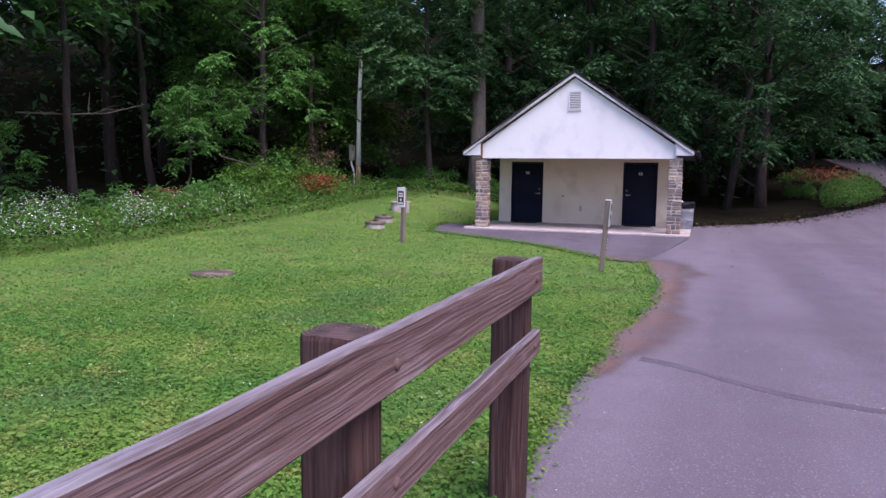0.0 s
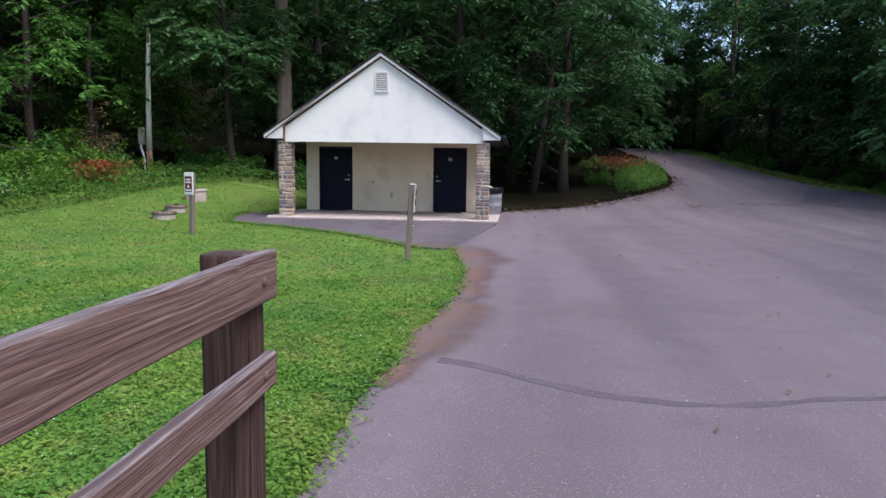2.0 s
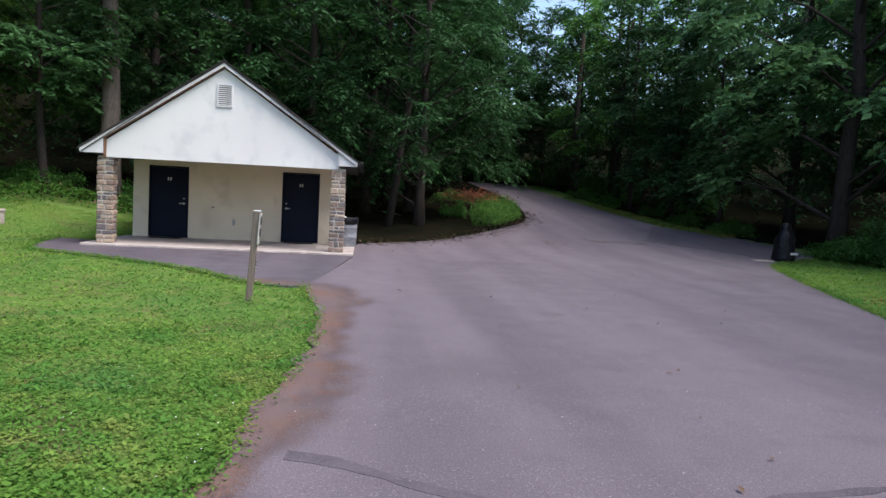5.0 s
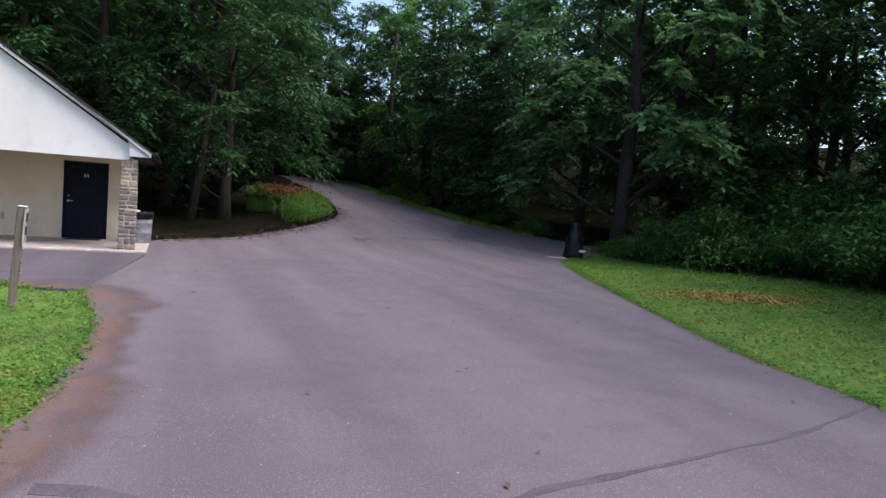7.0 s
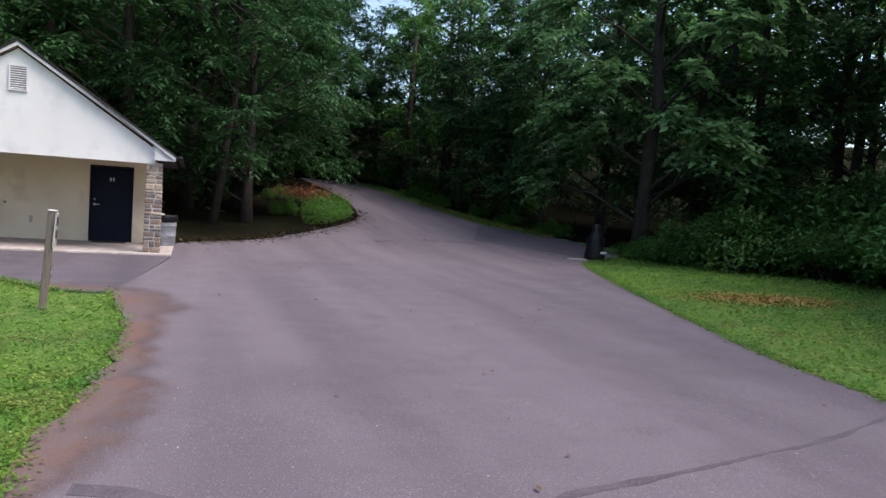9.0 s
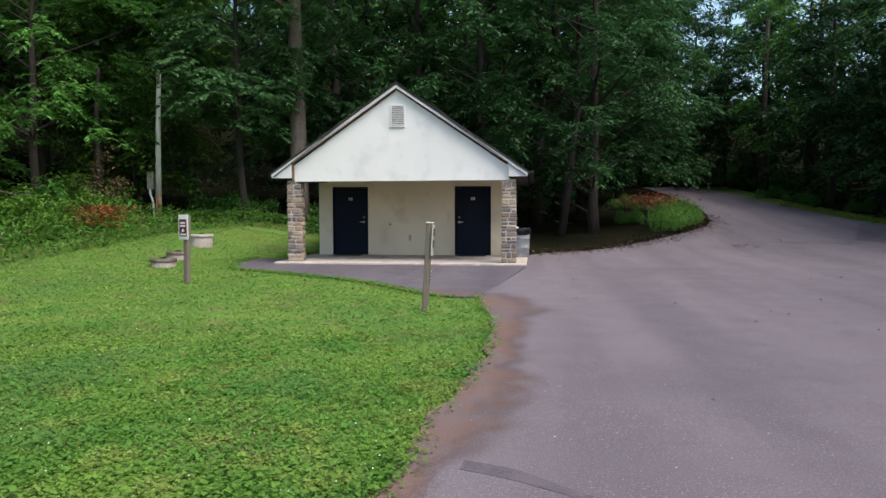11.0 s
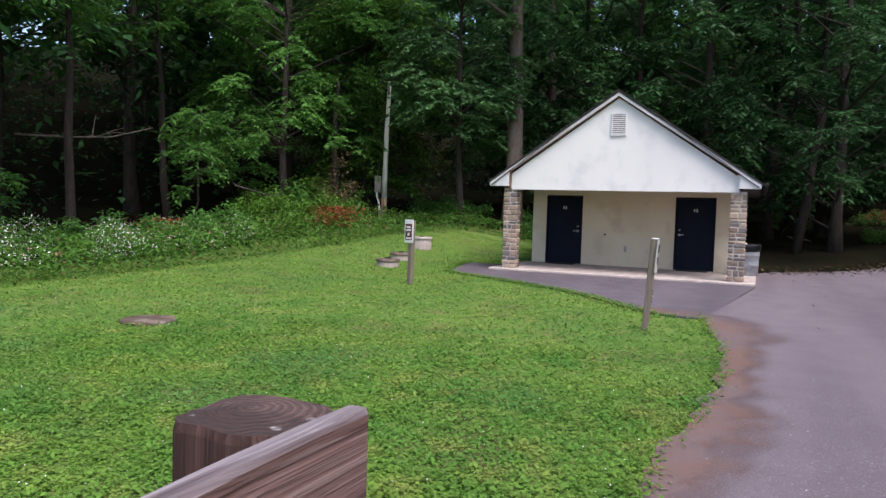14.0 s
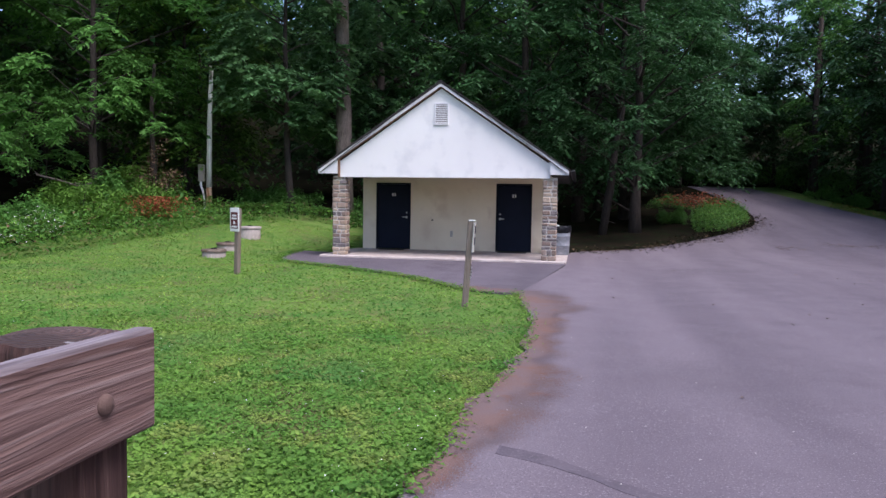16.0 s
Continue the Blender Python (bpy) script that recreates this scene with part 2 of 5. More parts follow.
# brown post sides, with the shade behind the rail put into the colour
M_POST_SHADED = timber("post_wood_shaded", (0.042, 0.021, 0.018), (0.078, 0.042, 0.036), (0.115, 0.068, 0.058), (0.12, 0.08, 0.07), 2, -0.08)
M_POSTEND = end_grain("post_end_grain", (0.062, 0.033, 0.028), (0.130, 0.080, 0.068), (0.30, 0.27, 0.27))
M_GREYWOOD = material("grey_wood", (0.155, 0.122, 0.100), (0.205, 0.165, 0.138), 3.0, 0.9, 0.4, 10, (0.105, 0.082, 0.068), 8, stretch=(12, 12, 1))
M_BARK = material("bark", (0.036, 0.029, 0.025), (0.055, 0.044, 0.038), 3.0, 1.0, 1.0, 12, (0.022, 0.018, 0.016), 9, stretch=(3, 3, 0.6), dist=0.03)
M_BARK_PALE = material("grey_bark", (0.125, 0.100, 0.086), (0.170, 0.138, 0.120), 3.0, 1.0, 1.0, 12, (0.070, 0.055, 0.047), 9, stretch=(4, 4, 0.7), dist=0.03)
M_LEAF = material("leaf_green", (0.072, 0.185, 0.036), (0.100, 0.230, 0.050), 0.3, 0.55, 0, 1, island=0.5, thin=0.45)
# darker leaf green: the shade of the right-hand and inner wood is in the colour
M_LEAF_SHADE = material("leaf_green_shaded", (0.028, 0.080, 0.026), (0.042, 0.104, 0.034), 0.3, 0.5, 0, 1, island=0.5, thin=0.32)
M_OCHRE = material("dead_grass", (0.36, 0.23, 0.07), (0.27, 0.17, 0.055), 2, 0.9, 0, 1, island=0.3)
M_LEAF2 = material("leaf_blue_green", (0.095, 0.205, 0.078), (0.130, 0.250, 0.098), 0.3, 0.5, 0, 1, island=0.5, thin=0.42)
M_SHRUB = material("shrub_leaf", (0.095, 0.220, 0.058), (0.130, 0.270, 0.075), 0.5, 0.5, 0, 1, island=0.5, thin=0.35)
M_LEAF3 = material("leaf_yellow_green", (0.075, 0.170, 0.022), (0.10, 0.20, 0.03), 0.4, 0.55, 0, 1, island=0.45, thin=0.4)
M_FLOWER = material("white_flower", (0.62, 0.62, 0.62), (0.75, 0.75, 0.72), 4, 0.8, 0, 1)
M_REDPLANT = material("rust_leaf", (0.28, 0.075, 0.04), (0.20, 0.06, 0.03), 2, 0.8, 0, 1, island=0.4, thin=0.3)
M_BROWNLEAF = material("brown_stalk", (0.16, 0.105, 0.06), (0.11, 0.07, 0.045), 2, 0.9, 0, 1, island=0.4)
M_POLE = material("painted_pole", (0.76, 0.72, 0.66), (0.62, 0.58, 0.52), 2.0, 0.8, 0.3, 20, stretch=(6, 6, 0.8))
M_POLEWOOD = material("bare_pole", (0.34, 0.25, 0.17), (0.22, 0.10, 0.045), 2.0, 0.9, 0.4, 20, stretch=(6, 6, 0.8))
M_BOX = material("grey_metal_box", (0.30, 0.28, 0.24), (0.24, 0.22, 0.19), 6, 0.6, 0.1, 40)
M_PVC = material("white_pipe", (0.66, 0.66, 0.66), (0.58, 0.58, 0.58), 6, 0.5, 0, 1)
M_SIGN = material("sign_white", (0.70, 0.69, 0.68), (0.62, 0.61, 0.60), 6, 0.5, 0, 1)
M_SIGNRED = material("sign_maroon", (0.10, 0.022, 0.022), (0.075, 0.018, 0.018), 6, 0.5, 0, 1)
M_SIGNDARK = material("sign_dark", (0.045, 0.04, 0.045), (0.06, 0.055, 0.055), 6, 0.6, 0, 1)
M_SIGNBROWN = material("sign_brown", (0.03, 0.018, 0.012), (0.04, 0.024, 0.016), 6, 0.7, 0.2, 30)
M_SIGNGOLD = material("sign_lettering", (0.40, 0.25, 0.12), (0.34, 0.20, 0.09), 6, 0.7, 0, 1)
M_CAN = material("galvanised", (0.30, 0.31, 0.34), (0.22, 0.23, 0.255), 5, 0.42, 0.15, 30, (0.36, 0.37, 0.40), 14, metal=0.2)
M_BAG = material("black_plastic", (0.006, 0.006, 0.008), (0.01, 0.01, 0.013), 6, 0.3, 0.8, 14, dist=0.03)
M_LABEL = material("paper_label", (0.60, 0.60, 0.62), (0.5, 0.5, 0.52), 8, 0.7, 0, 1)
M_CONCRING = material("cast_concrete", (0.33, 0.29, 0.26), (0.26, 0.22, 0.20), 5, 0.95, 0.5, 60, (0.40, 0.35, 0.31), 20)
M_LID = material("rusty_lid", (0.080, 0.058, 0.044), (0.12, 0.088, 0.068), 4, 0.9, 0.5, 50, (0.07, 0.045, 0.04), 9, (0.24, 0.20, 0.175), 3.5)


# ---------------------------------------------------------------- mesh helpers
def link_mesh(name, bm, mats, parent=None, label="", smooth=False):
    me = bpy.data.meshes.new(name)
    bm.to_mesh(me)
    bm.free()
    for m in mats if isinstance(mats, (list, tuple)) else [mats]:
        me.materials.append(m)
    if smooth:
        for p in me.polygons:
            p.use_smooth = True
    ob = new(name, me)
    if parent is not None:
        ob.parent = parent
    if label:
        tagged(ob, label)
    return ob


def part(name, bm, mats, parent, label="", smooth=False):
    return link_mesh(name, bm, mats, parent, label, smooth)


def thing(name, x, y, z, label, category, group="", rz=0.0, kind=""):
    ob = new(name)
    ob.matrix_basis = pose(x, y, z, 0, 0, rz)
    ob.empty_display_size = 0.1
    return tagged(ob, label, category, group, kind)


def add_box(bm, x0, x1, y0, y1, z0, z1, bevel=0.0, mat=0, m=None):
    r = bmesh.ops.create_cube(bm, size=1.0)
    vs = r["verts"]
    for v in vs:
        v.co = Vector(((x0 + x1) / 2 + v.co.x * (x1 - x0), (y0 + y1) / 2 + v.co.y * (y1 - y0), (z0 + z1) / 2 + v.co.z * (z1 - z0)))
        if m is not None:
            v.co = m @ v.co
    fs = {f for v in vs for f in v.link_faces}
    if bevel:
        es = list({e for v in vs for e in v.link_edges})
        r = bmesh.ops.bevel(bm, geom=es, offset=bevel, segments=1, affect="EDGES")
        fs = {f for f in r["faces"]} | {f for f in fs if f.is_valid}
    for f in fs:
        f.material_index = mat
    return fs


def box(x0, x1, y0, y1, z0, z1, bevel=0.0, m=None):
    bm = bmesh.new()
    add_box(bm, x0, x1, y0, y1, z0, z1, bevel, 0, m)
    return bm


def add_tube(bm, pts, radii, sides=10, mat=0, caps=True):
    """A tube through points with a radius at each."""
    rings = []
    n = len(pts)
    pts = [Vector(p) for p in pts]
    for i, (p, r) in enumerate(zip(pts, radii)):
        d = (pts[min(i + 1, n - 1)] - pts[max(i - 1, 0)]).normalized()
        a = d.orthogonal().normalized() if abs(d.z) < 0.9 else Vector((1, 0, 0))
        a = (a - d * a.dot(d)).normalized()
        b = d.cross(a)
        rings.append([bm.verts.new(p + (a * math.cos(k) + b * math.sin(k)) * r) for k in [2 * math.pi * j / sides for j in range(sides)]])
    for r0, r1 in zip(rings, rings[1:]):
        for j in range(sides):
            f = bm.faces.new((r0[j], r0[(j + 1) % sides], r1[(j + 1) % sides], r1[j]))
            f.material_index = mat
            f.smooth = True
    if caps:
        for r in (rings[0][::-1], rings[-1]):
            f = bm.faces.new(r)
            f.material_index = mat
    return rings


def add_lathe(bm, profile, sides=24, mat=0, m=None):
    """Turns (radius, height) pairs round z."""
    rings = []
    for r, z in profile:
        ring = []
        for j in range(sides):
            a = 2 * math.pi * j / sides
            co = Vector((r * math.cos(a), r * math.sin(a), z))
            ring.append(bm.verts.new(m @ co if m is not None else co))
        rings.append(ring)
    for r0, r1 in zip(rings, rings[1:]):
        for j in range(sides):
            f = bm.faces.new((r0[j], r0[(j + 1) % sides], r1[(j + 1) % sides], r1[j]))
            f.material_index = mat
            f.smooth = True
    return rings


def mesh_np(name, verts, faces, mats, idx=None):
    """A mesh from arrays; all faces have the same number of corners."""
    me = bpy.data.meshes.new(name)
    k = faces.shape[1]
    me.vertices.add(len(verts))
    me.vertices.foreach_set("co", verts.astype(np.float32).ravel())
    me.loops.add(faces.size)
    me.loops.foreach_set("vertex_index", faces.astype(np.int32).ravel())
    me.polygons.add(len(faces))
    me.polygons.foreach_set("loop_start", np.arange(0, faces.size, k, dtype=np.int32))
    me.polygons.foreach_set("loop_total", np.full(len(faces), k, dtype=np.int32))
    for m in mats:
        me.materials.append(m)
    if idx is not None:
        me.polygons.foreach_set("material_index", idx.astype(np.int32))
    me.update(calc_edges=True)
    me.validate()
    return me


# ---------------------------------------------------------------- the lie of the land
def height(x, y):
    base = -0.08 + 0.008 * min(y, 0.0)
    u = min(max((x + 8) / 6, 0), 1)
    u = u * u * (3 - 2 * u)
    v = y - (-3 + u * 8)
    rise = max(0.0, 0.5 * (v + math.sqrt(v * v + 2.25)) - 0.15)
    z = base + 0.10 * rise
    open_side = min(max((x - 13) / 8, 0), 1)
    far = max(0.0, y - 37) * (1 - 0.8 * open_side) + max(0.0, -x - 20) * 0.8 + max(0.0, x - 36) * 0.12 * (1 if y > -5 else 0)
    return z + 0.36 * min(far, 45) * min(1.0, far / 14)


# past the house the dark floor beyond this edge also stands for shaded asphalt
OPEN = [(-12, -60), (-12.5, -6), (-11.5, 0), (-11, 6.5), (-6, 8), (-3.2, 7.3), (3.2, 3.9), (4.9, 4.6), (7.0, 6.3), (9.6, 9.5), (11.3, 12.6), (12.1, 17), (12.5, 26), (12.5, 36), (17.5, 36),
        (17.8, 20), (19.5, 11), (22, 6.5), (25, 3), (26, -6), (30, -60)]


def in_open(x, y):
    c = False
    for (xa, ya), (xb, yb) in zip(OPEN, OPEN[1:] + OPEN[:1]):
        if (ya > y) != (yb > y) and x < (xb - xa) * (y - ya) / (yb - ya) + xa:
            c = not c
    return c


def in_gap(x, y):
    """A narrow break in the wood behind the pole, where the sky shows."""
    return (y > 11) & (abs(x + 5.4 + 0.5 * y) < 2.4)


def axis(a, b, step, far):
    s = list(np.arange(a, b + 1e-6, step))
    out, d = [], step
    v = b
    while v < far:
        d *= 1.35
        v += d
        out.append(v)
    lo, d, v = [], step, a
    while v > -far:
        d *= 1.35
        v -= d
        lo.append(v)
    return lo[::-1] + s + out


def build_ground():
    xs, ys = axis(-30, 40, 0.4, 900), axis(-24, 44, 0.4, 900)
    v = np.array([(x, y, height(x, y)) for y in ys for x in xs])
    nx = len(xs)
    f, idx = [], []
    for j in range(len(ys) - 1):
        for i in range(nx - 1):
            f.append((j * nx + i, j * nx + i + 1, (j + 1) * nx + i + 1, (j + 1) * nx + i))
            cx, cy = (xs[i] + xs[i + 1]) / 2, (ys[j] + ys[j + 1]) / 2
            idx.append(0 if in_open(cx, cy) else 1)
    ob = new("ground", mesh_np("ground", v, np.array(f), [M_GRASS, M_LITTER_SHADE], np.array(idx)))
    for p in ob.data.polygons:
        p.use_smooth = True
    tagged(ob, "mown green lawn running into leaf-littered forest floor, coloured near black for the wood's shade", "ground", kind="structure")


build_ground()


def resample(pts, n):
    p = np.array(pts, float)
    # round the corners by Catmull-Rom, then space evenly
    out = []
    q = np.vstack([2 * p[0] - p[1], p, 2 * p[-1] - p[-2]])
    for i in range(1, len(q) - 2):
        for t in np.linspace(0, 1, 12, endpoint=False):
            a, b, c, d = q[i - 1], q[i], q[i + 1], q[i + 2]
            out.append(0.5 * (2 * b + (c - a) * t + (2 * a - 5 * b + 4 * c - d) * t**2 + (3 * b - a - 3 * c + d) * t**3))
    out.append(p[-1])
    out = np.array(out)
    s = np.r_[0, np.cumsum(np.linalg.norm(np.diff(out, axis=0), axis=1))]
    u = np.linspace(0, s[-1], n)
    return np.stack([np.interp(u, s, out[:, 0]), np.interp(u, s, out[:, 1])], 1)


def strip(name, left, right, n, m, lift, mats, wobble=0.0, thick=0.05, fade=False):
    """A draped strip of ground between two edge lines, with a skirt at its rim."""
    a, b = resample(left, n), resample(right, n)
    if wobble:
        for i in range(n):
            for e, k in ((a, 0), (b, 7)):
                e[i] += Vector((noise.noise((e[i][0] * 2.2 + k, e[i][1] * 2.2, k)), noise.noise((e[i][0] * 2.2, e[i][1] * 2.2 + 5, k + 3)))) * wobble
                e[i] += Vector((noise.noise((e[i][0] * 9 + k, e[i][1] * 9, k)), noise.noise((e[i][0] * 9, e[i][1] * 9 + 5, k + 3)))) * wobble * 0.22
    bm = bmesh.new()
    rows = []
    for i in range(n):
        row = []
        for j in range(m + 1):
            x, y = a[i] + (b[i] - a[i]) * j / m
            row.append(bm.verts.new((x, y, height(x, y) + lift)))
        rows.append(row)
    for r0, r1 in zip(rows, rows[1:]):
        for j in range(m):
            bm.faces.new((r0[j], r0[j + 1], r1[j + 1], r1[j]))
    rim = [r[0] for r in rows] + rows[-1][1:] + [r[-1] for r in rows[::-1]][1:] + rows[0][::-1][1:-1]
    low = [bm.verts.new((v.co.x, v.co.y, v.co.z - thick)) for v in rim]
    for k in range(len(rim)):
        bm.faces.new((rim[k], low[k], low[(k + 1) % len(rim)], rim[(k + 1) % len(rim)]))
    bmesh.ops.recalc_face_normals(bm, faces=bm.faces[:])
    if fade:
        side = {v: j / m for r in rows for j, v in enumerate(r)}
        uv = bm.loops.layers.uv.new("across")
        for f in bm.faces:
            for c in f.loops:
                c[uv].uv = (side.get(c.vert, 1.0), 0.0)
    return link_mesh(name, bm, mats)


ROAD_L = [(2.7, -26), (2.7, -19), (2.71, -16.7), (2.69, -15.5), (2.70, -14.4), (2.84, -13.3), (2.82, -12.8), (3.03, -11.4), (3.10, -10.4),
          (3.02, -8.5), (2.75, -6.9), (2.66, -5.9), (2.9, -4), (3.28, -1), (3.34, 0), (3.35, 3.6), (4.1, 4.7), (5.3, 5.4), (6.6, 6.7), (9.0, 9.9),
          (10.7, 12.8), (11.6, 17), (12.0, 22), (11.9, 28), (11.4, 36)]
ROAD_R = [(10.4, -26), (10.5, -20), (10.6, -16), (10.45, -13.6), (10.65, -12.4), (10.95, -10.8), (11.7, -8.6), (12.5, -6.4), (14.0, -2.5), (15.3, 0.6), (16.7, 3.0), (19.0, 4.9), (20.2, 6.6), (18.6, 9.4), (17.4, 12.5), (16.9, 16), (16.5, 20), (16.2, 24), (16.0, 28), (15.2, 36)]
tagged(strip("road", ROAD_L, ROAD_R, 150, 22, 0.03, M_ASPHALT), "worn grey asphalt drive bending uphill into the wood", "road", kind="structure")
tagged(strip("pavement", [(-4.35, 1.5), (-4.25, 0.2), (-3.75, -1.4), (-2.5, -2.25), (-0.9, -3.25), (0.3, -4.2), (1.2, -5.25), (2.0, -6.0), (2.64, -6.1)],
             [(-3.35, 1.5), (-3.3, 0.2), (-3.2, -0.16), (-2.2, -0.16), (-0.6, -0.16), (0.8, -0.16), (2.0, -0.16), (3.0, -0.16), (3.33, -0.2)],
             60, 10, 0.027, M_ASPHALT_OLD), "dark asphalt apron in front of the building", "pavement", kind="structure")
tagged(strip("dirt_edge", [(1.5, -5.55), (2.05, -6.02), (2.6, -6.1), (2.80, -7.2), (2.98, -8.5), (3.04, -10.3), (2.98, -11.4), (2.78, -12.8), (2.80, -13.3), (2.66, -14.2)],
             [(1.6, -5.15), (2.6, -5.25), (3.75, -5.75), (3.95, -7.2), (3.72, -8.6), (3.62, -10.3), (3.80, -11.6), (3.72, -12.6), (3.40, -13.5), (2.95, -14.5)],
             420, 8, 0.0325, M_DIRT, 0.14, 0.02, True), "trodden red dirt along the rim of the asphalt", "ground", kind="structure")
tagged(strip("gravel_bay", [(14.6, 8.3), (16.5, 6.4), (17.9, 4.5)], [(16.9, 13.3), (19.5, 10.2), (20.4, 6.7)], 14, 5, 0.036, M_ASPHALT_OLD, 0.1, 0.03),
       "reddish gravel lay-by at the drive's edge", "ground", kind="structure")
tagged(strip("asphalt_seam", [(3.16, -13.52), (3.52, -13.68), (3.9, -13.93), (4.4, -14.24), (5.2, -14.38), (6.0, -14.15), (6.7, -14.03), (8.05, -13.75), (9.0, -13.52), (10.6, -12.95)],
             [(3.14, -13.66), (3.48, -13.81), (3.9, -14.07), (4.4, -14.37), (5.2, -14.48), (6.0, -14.23), (6.7, -14.09), (8.05, -13.81), (9.0, -13.57), (10.6, -13.0)], 200, 1, 0.0335, M_SEAM, 0.05, 0.01),
       "dark tarred seam across the drive", "road", kind="structure")


# ---------------------------------------------------------------- the building
def build_house():
    h = thing("restroom_building", 0, 0, 0, "white stucco restroom building with stone pillars and gable roof", "building")
    B, D = 3.03, 7.2          # porch back wall, depth of the house
    bm = box(-3.25, 3.33, -0.15, B + 0.1, -0.35, 0.0, 0.02)
    part("porch_slab", bm, M_SLAB, h, "worn pinkish concrete porch slab")
    # porch back wall with two door openings
    DL, DR, DT = (-2.59, -1.49), (1.16, 2.235), 2.05
    for x0, x1, z0, z1 in ((-3.02, DL[0], 0, 2.5), (DL[1], DR[0], 0, 2.5), (DR[1], 2.80, 0, 2.5), (DL[0], DL[1], DT, 2.5), (DR[0], DR[1], DT, 2.5)):
        part("wall_panel" if z0 == 0 else "lintel", box(x0, x1, B, B + 0.2, z0, z1), M_CREAM, h, "cream stucco wall under the porch")
    for x0, x1 in ((-3.02, -2.82), (2.60, 2.80)):
        part("side_wall", box(x0, x1, B + 0.2, D, -0.3, 2.4), M_STUCCO, h)
    part("rear_wall", box(-2.82, 2.60, D - 0.2, D, -0.3, 2.4), M_STUCCO, h)
    part("porch_ceiling", box(-2.9, 3.0, 0.16, B, 2.30, 2.36), M_CREAM, h)
    # gable front
    ax, az, sl = 0.03, 4.40, 0.685
    zb = 2.10
    bm = bmesh.new()
    prof = [(-2.72, zb), (2.84, zb), (2.84, az - sl * 2.81), (ax, az), (-2.72, az - sl * 2.75)]
    fr = [bm.verts.new((x, 0.0, z)) for x, z in prof]
    bk = [bm.verts.new((x, 0.16, z)) for x, z in prof]
    bm.faces.new(fr)
    bm.faces.new(bk[::-1])
    for i in range(5):
        bm.faces.new((fr[i], bk[i], bk[(i + 1) % 5], fr[(i + 1) % 5]))
    bmesh.ops.recalc_face_normals(bm, faces=bm.faces[:])
    part("gable", bm, M_STUCCO, h, "patched white stucco gable")
    # roof planes, rake boards and the boxed eaves
    ridge, eave = 4.56, 3.32
    for s in (-1, 1):
        bm = bmesh.new()
        e = ax + s * eave
        ez = ridge - sl * eave
        for y0, y1, t0, t1 in ((-0.14, D + 0.2, 0.0, 0.07),):
            q = [(ax, ridge), (e + s * 0.04, ez - 0.02), (e + s * 0.04, ez - 0.02 - 0.05), (ax, ridge - 0.08)]
            a = [bm.verts.new((x, y0, z + 0.04)) for x, z in q]
            b = [bm.verts.new((x, y1, z + 0.04)) for x, z in q]
            bm.faces.new(a), bm.faces.new(b[::-1])
            for i in range(4):
                bm.faces.new((a[i], b[i], b[(i + 1) % 4], a[(i + 1) % 4]))
        bmesh.ops.recalc_face_normals(bm, faces=bm.faces[:])
        roof = part("roof_slope", bm, M_SHINGLE, h, "dark shingled roof slope")
        # courses of shingles on the slope
        n = 22
        L = math.hypot(eave, sl * eave)
        for k in range(n):
            m = Matrix.Translation((ax, 0, ridge + 0.035)) @ Matrix.Rotation(s * math.atan(sl), 4, "Y")
            u0, u1 = L * k / n, L * (k + 1) / n + 0.02
            bs = box(min(s * u0, s * u1), max(s * u0, s * u1), -0.15, D + 0.21, 0.0, 0.012)
            bmesh.ops.transform(bs, matrix=m @ Matrix.Rotation(s * 0.03, 4, "Y"), verts=bs.verts[:])
            part("shingle_course", bs, M_SHINGLE, roof)
        bm = bmesh.new()
        q = [(ax, ridge + 0.03), (e, ez + 0.03), (e, ez - 0.085), (ax, ridge - 0.115)]
        a = [bm.verts.new((x, -0.125, z)) for x, z in q]
        b = [bm.verts.new((x, -0.085, z)) for x, z in q]
        bm.faces.new(a), bm.faces.new(b[::-1])
        for i in range(4):
            bm.faces.new((a[i], b[i], b[(i + 1) % 4], a[(i + 1) % 4]))
        bmesh.ops.recalc_face_normals(bm, faces=bm.faces[:])
        part("rake_board", bm, M_TRIM, h, "white rake board along the roof edge")
        # soffit under the rake
        bm = bmesh.new()
        q = [(ax, ridge - 0.12), (e, ez - 0.09), (e, ez - 0.11), (ax, ridge - 0.14)]
        a = [bm.verts.new((x, -0.08, z)) for x, z in q]
        b = [bm.verts.new((x, 0.0, z)) for x, z in q]
        bm.faces.new(a), bm.faces.new(b[::-1])
        for i in range(4):
            bm.faces.new((a[i], b[i], b[(i + 1) % 4], a[(i + 1) % 4]))
        bmesh.ops.recalc_face_normals(bm, faces=bm.faces[:])
        part("soffit", bm, M_RUST, h, "bare brown soffit board")
        # eave box end
        bm = bmesh.new()
        xi = -2.76 if s < 0 else 2.88
        zt = ridge - sl * abs(xi - ax) - 0.09
        zlow = ez - 0.10
        q = [(xi, zt), (e - s * 0.01, ez - 0.08), (e - s * 0.01, zlow), (xi, zlow)]
        a = [bm.verts.new((x, -0.11, z)) for x, z in q]
        b = [bm.verts.new((x, -0.07, z)) for x, z in q]
        bm.faces.new(a), bm.faces.new(b[::-1])
        for i in range(4):
            bm.faces.new((a[i], b[i], b[(i + 1) % 4], a[(i + 1) % 4]))
        bmesh.ops.recalc_face_normals(bm, faces=bm.faces[:])
        part("eave_return", bm, M_TRIM, h, "white boxed eave return")
        part("eave_box", box(min(xi, e - s * 0.03), max(xi, e - s * 0.03), -0.065, D, zlow + 0.004, zlow + 0.10), M_SHINGLE, h, "dark boxed eave along the side")
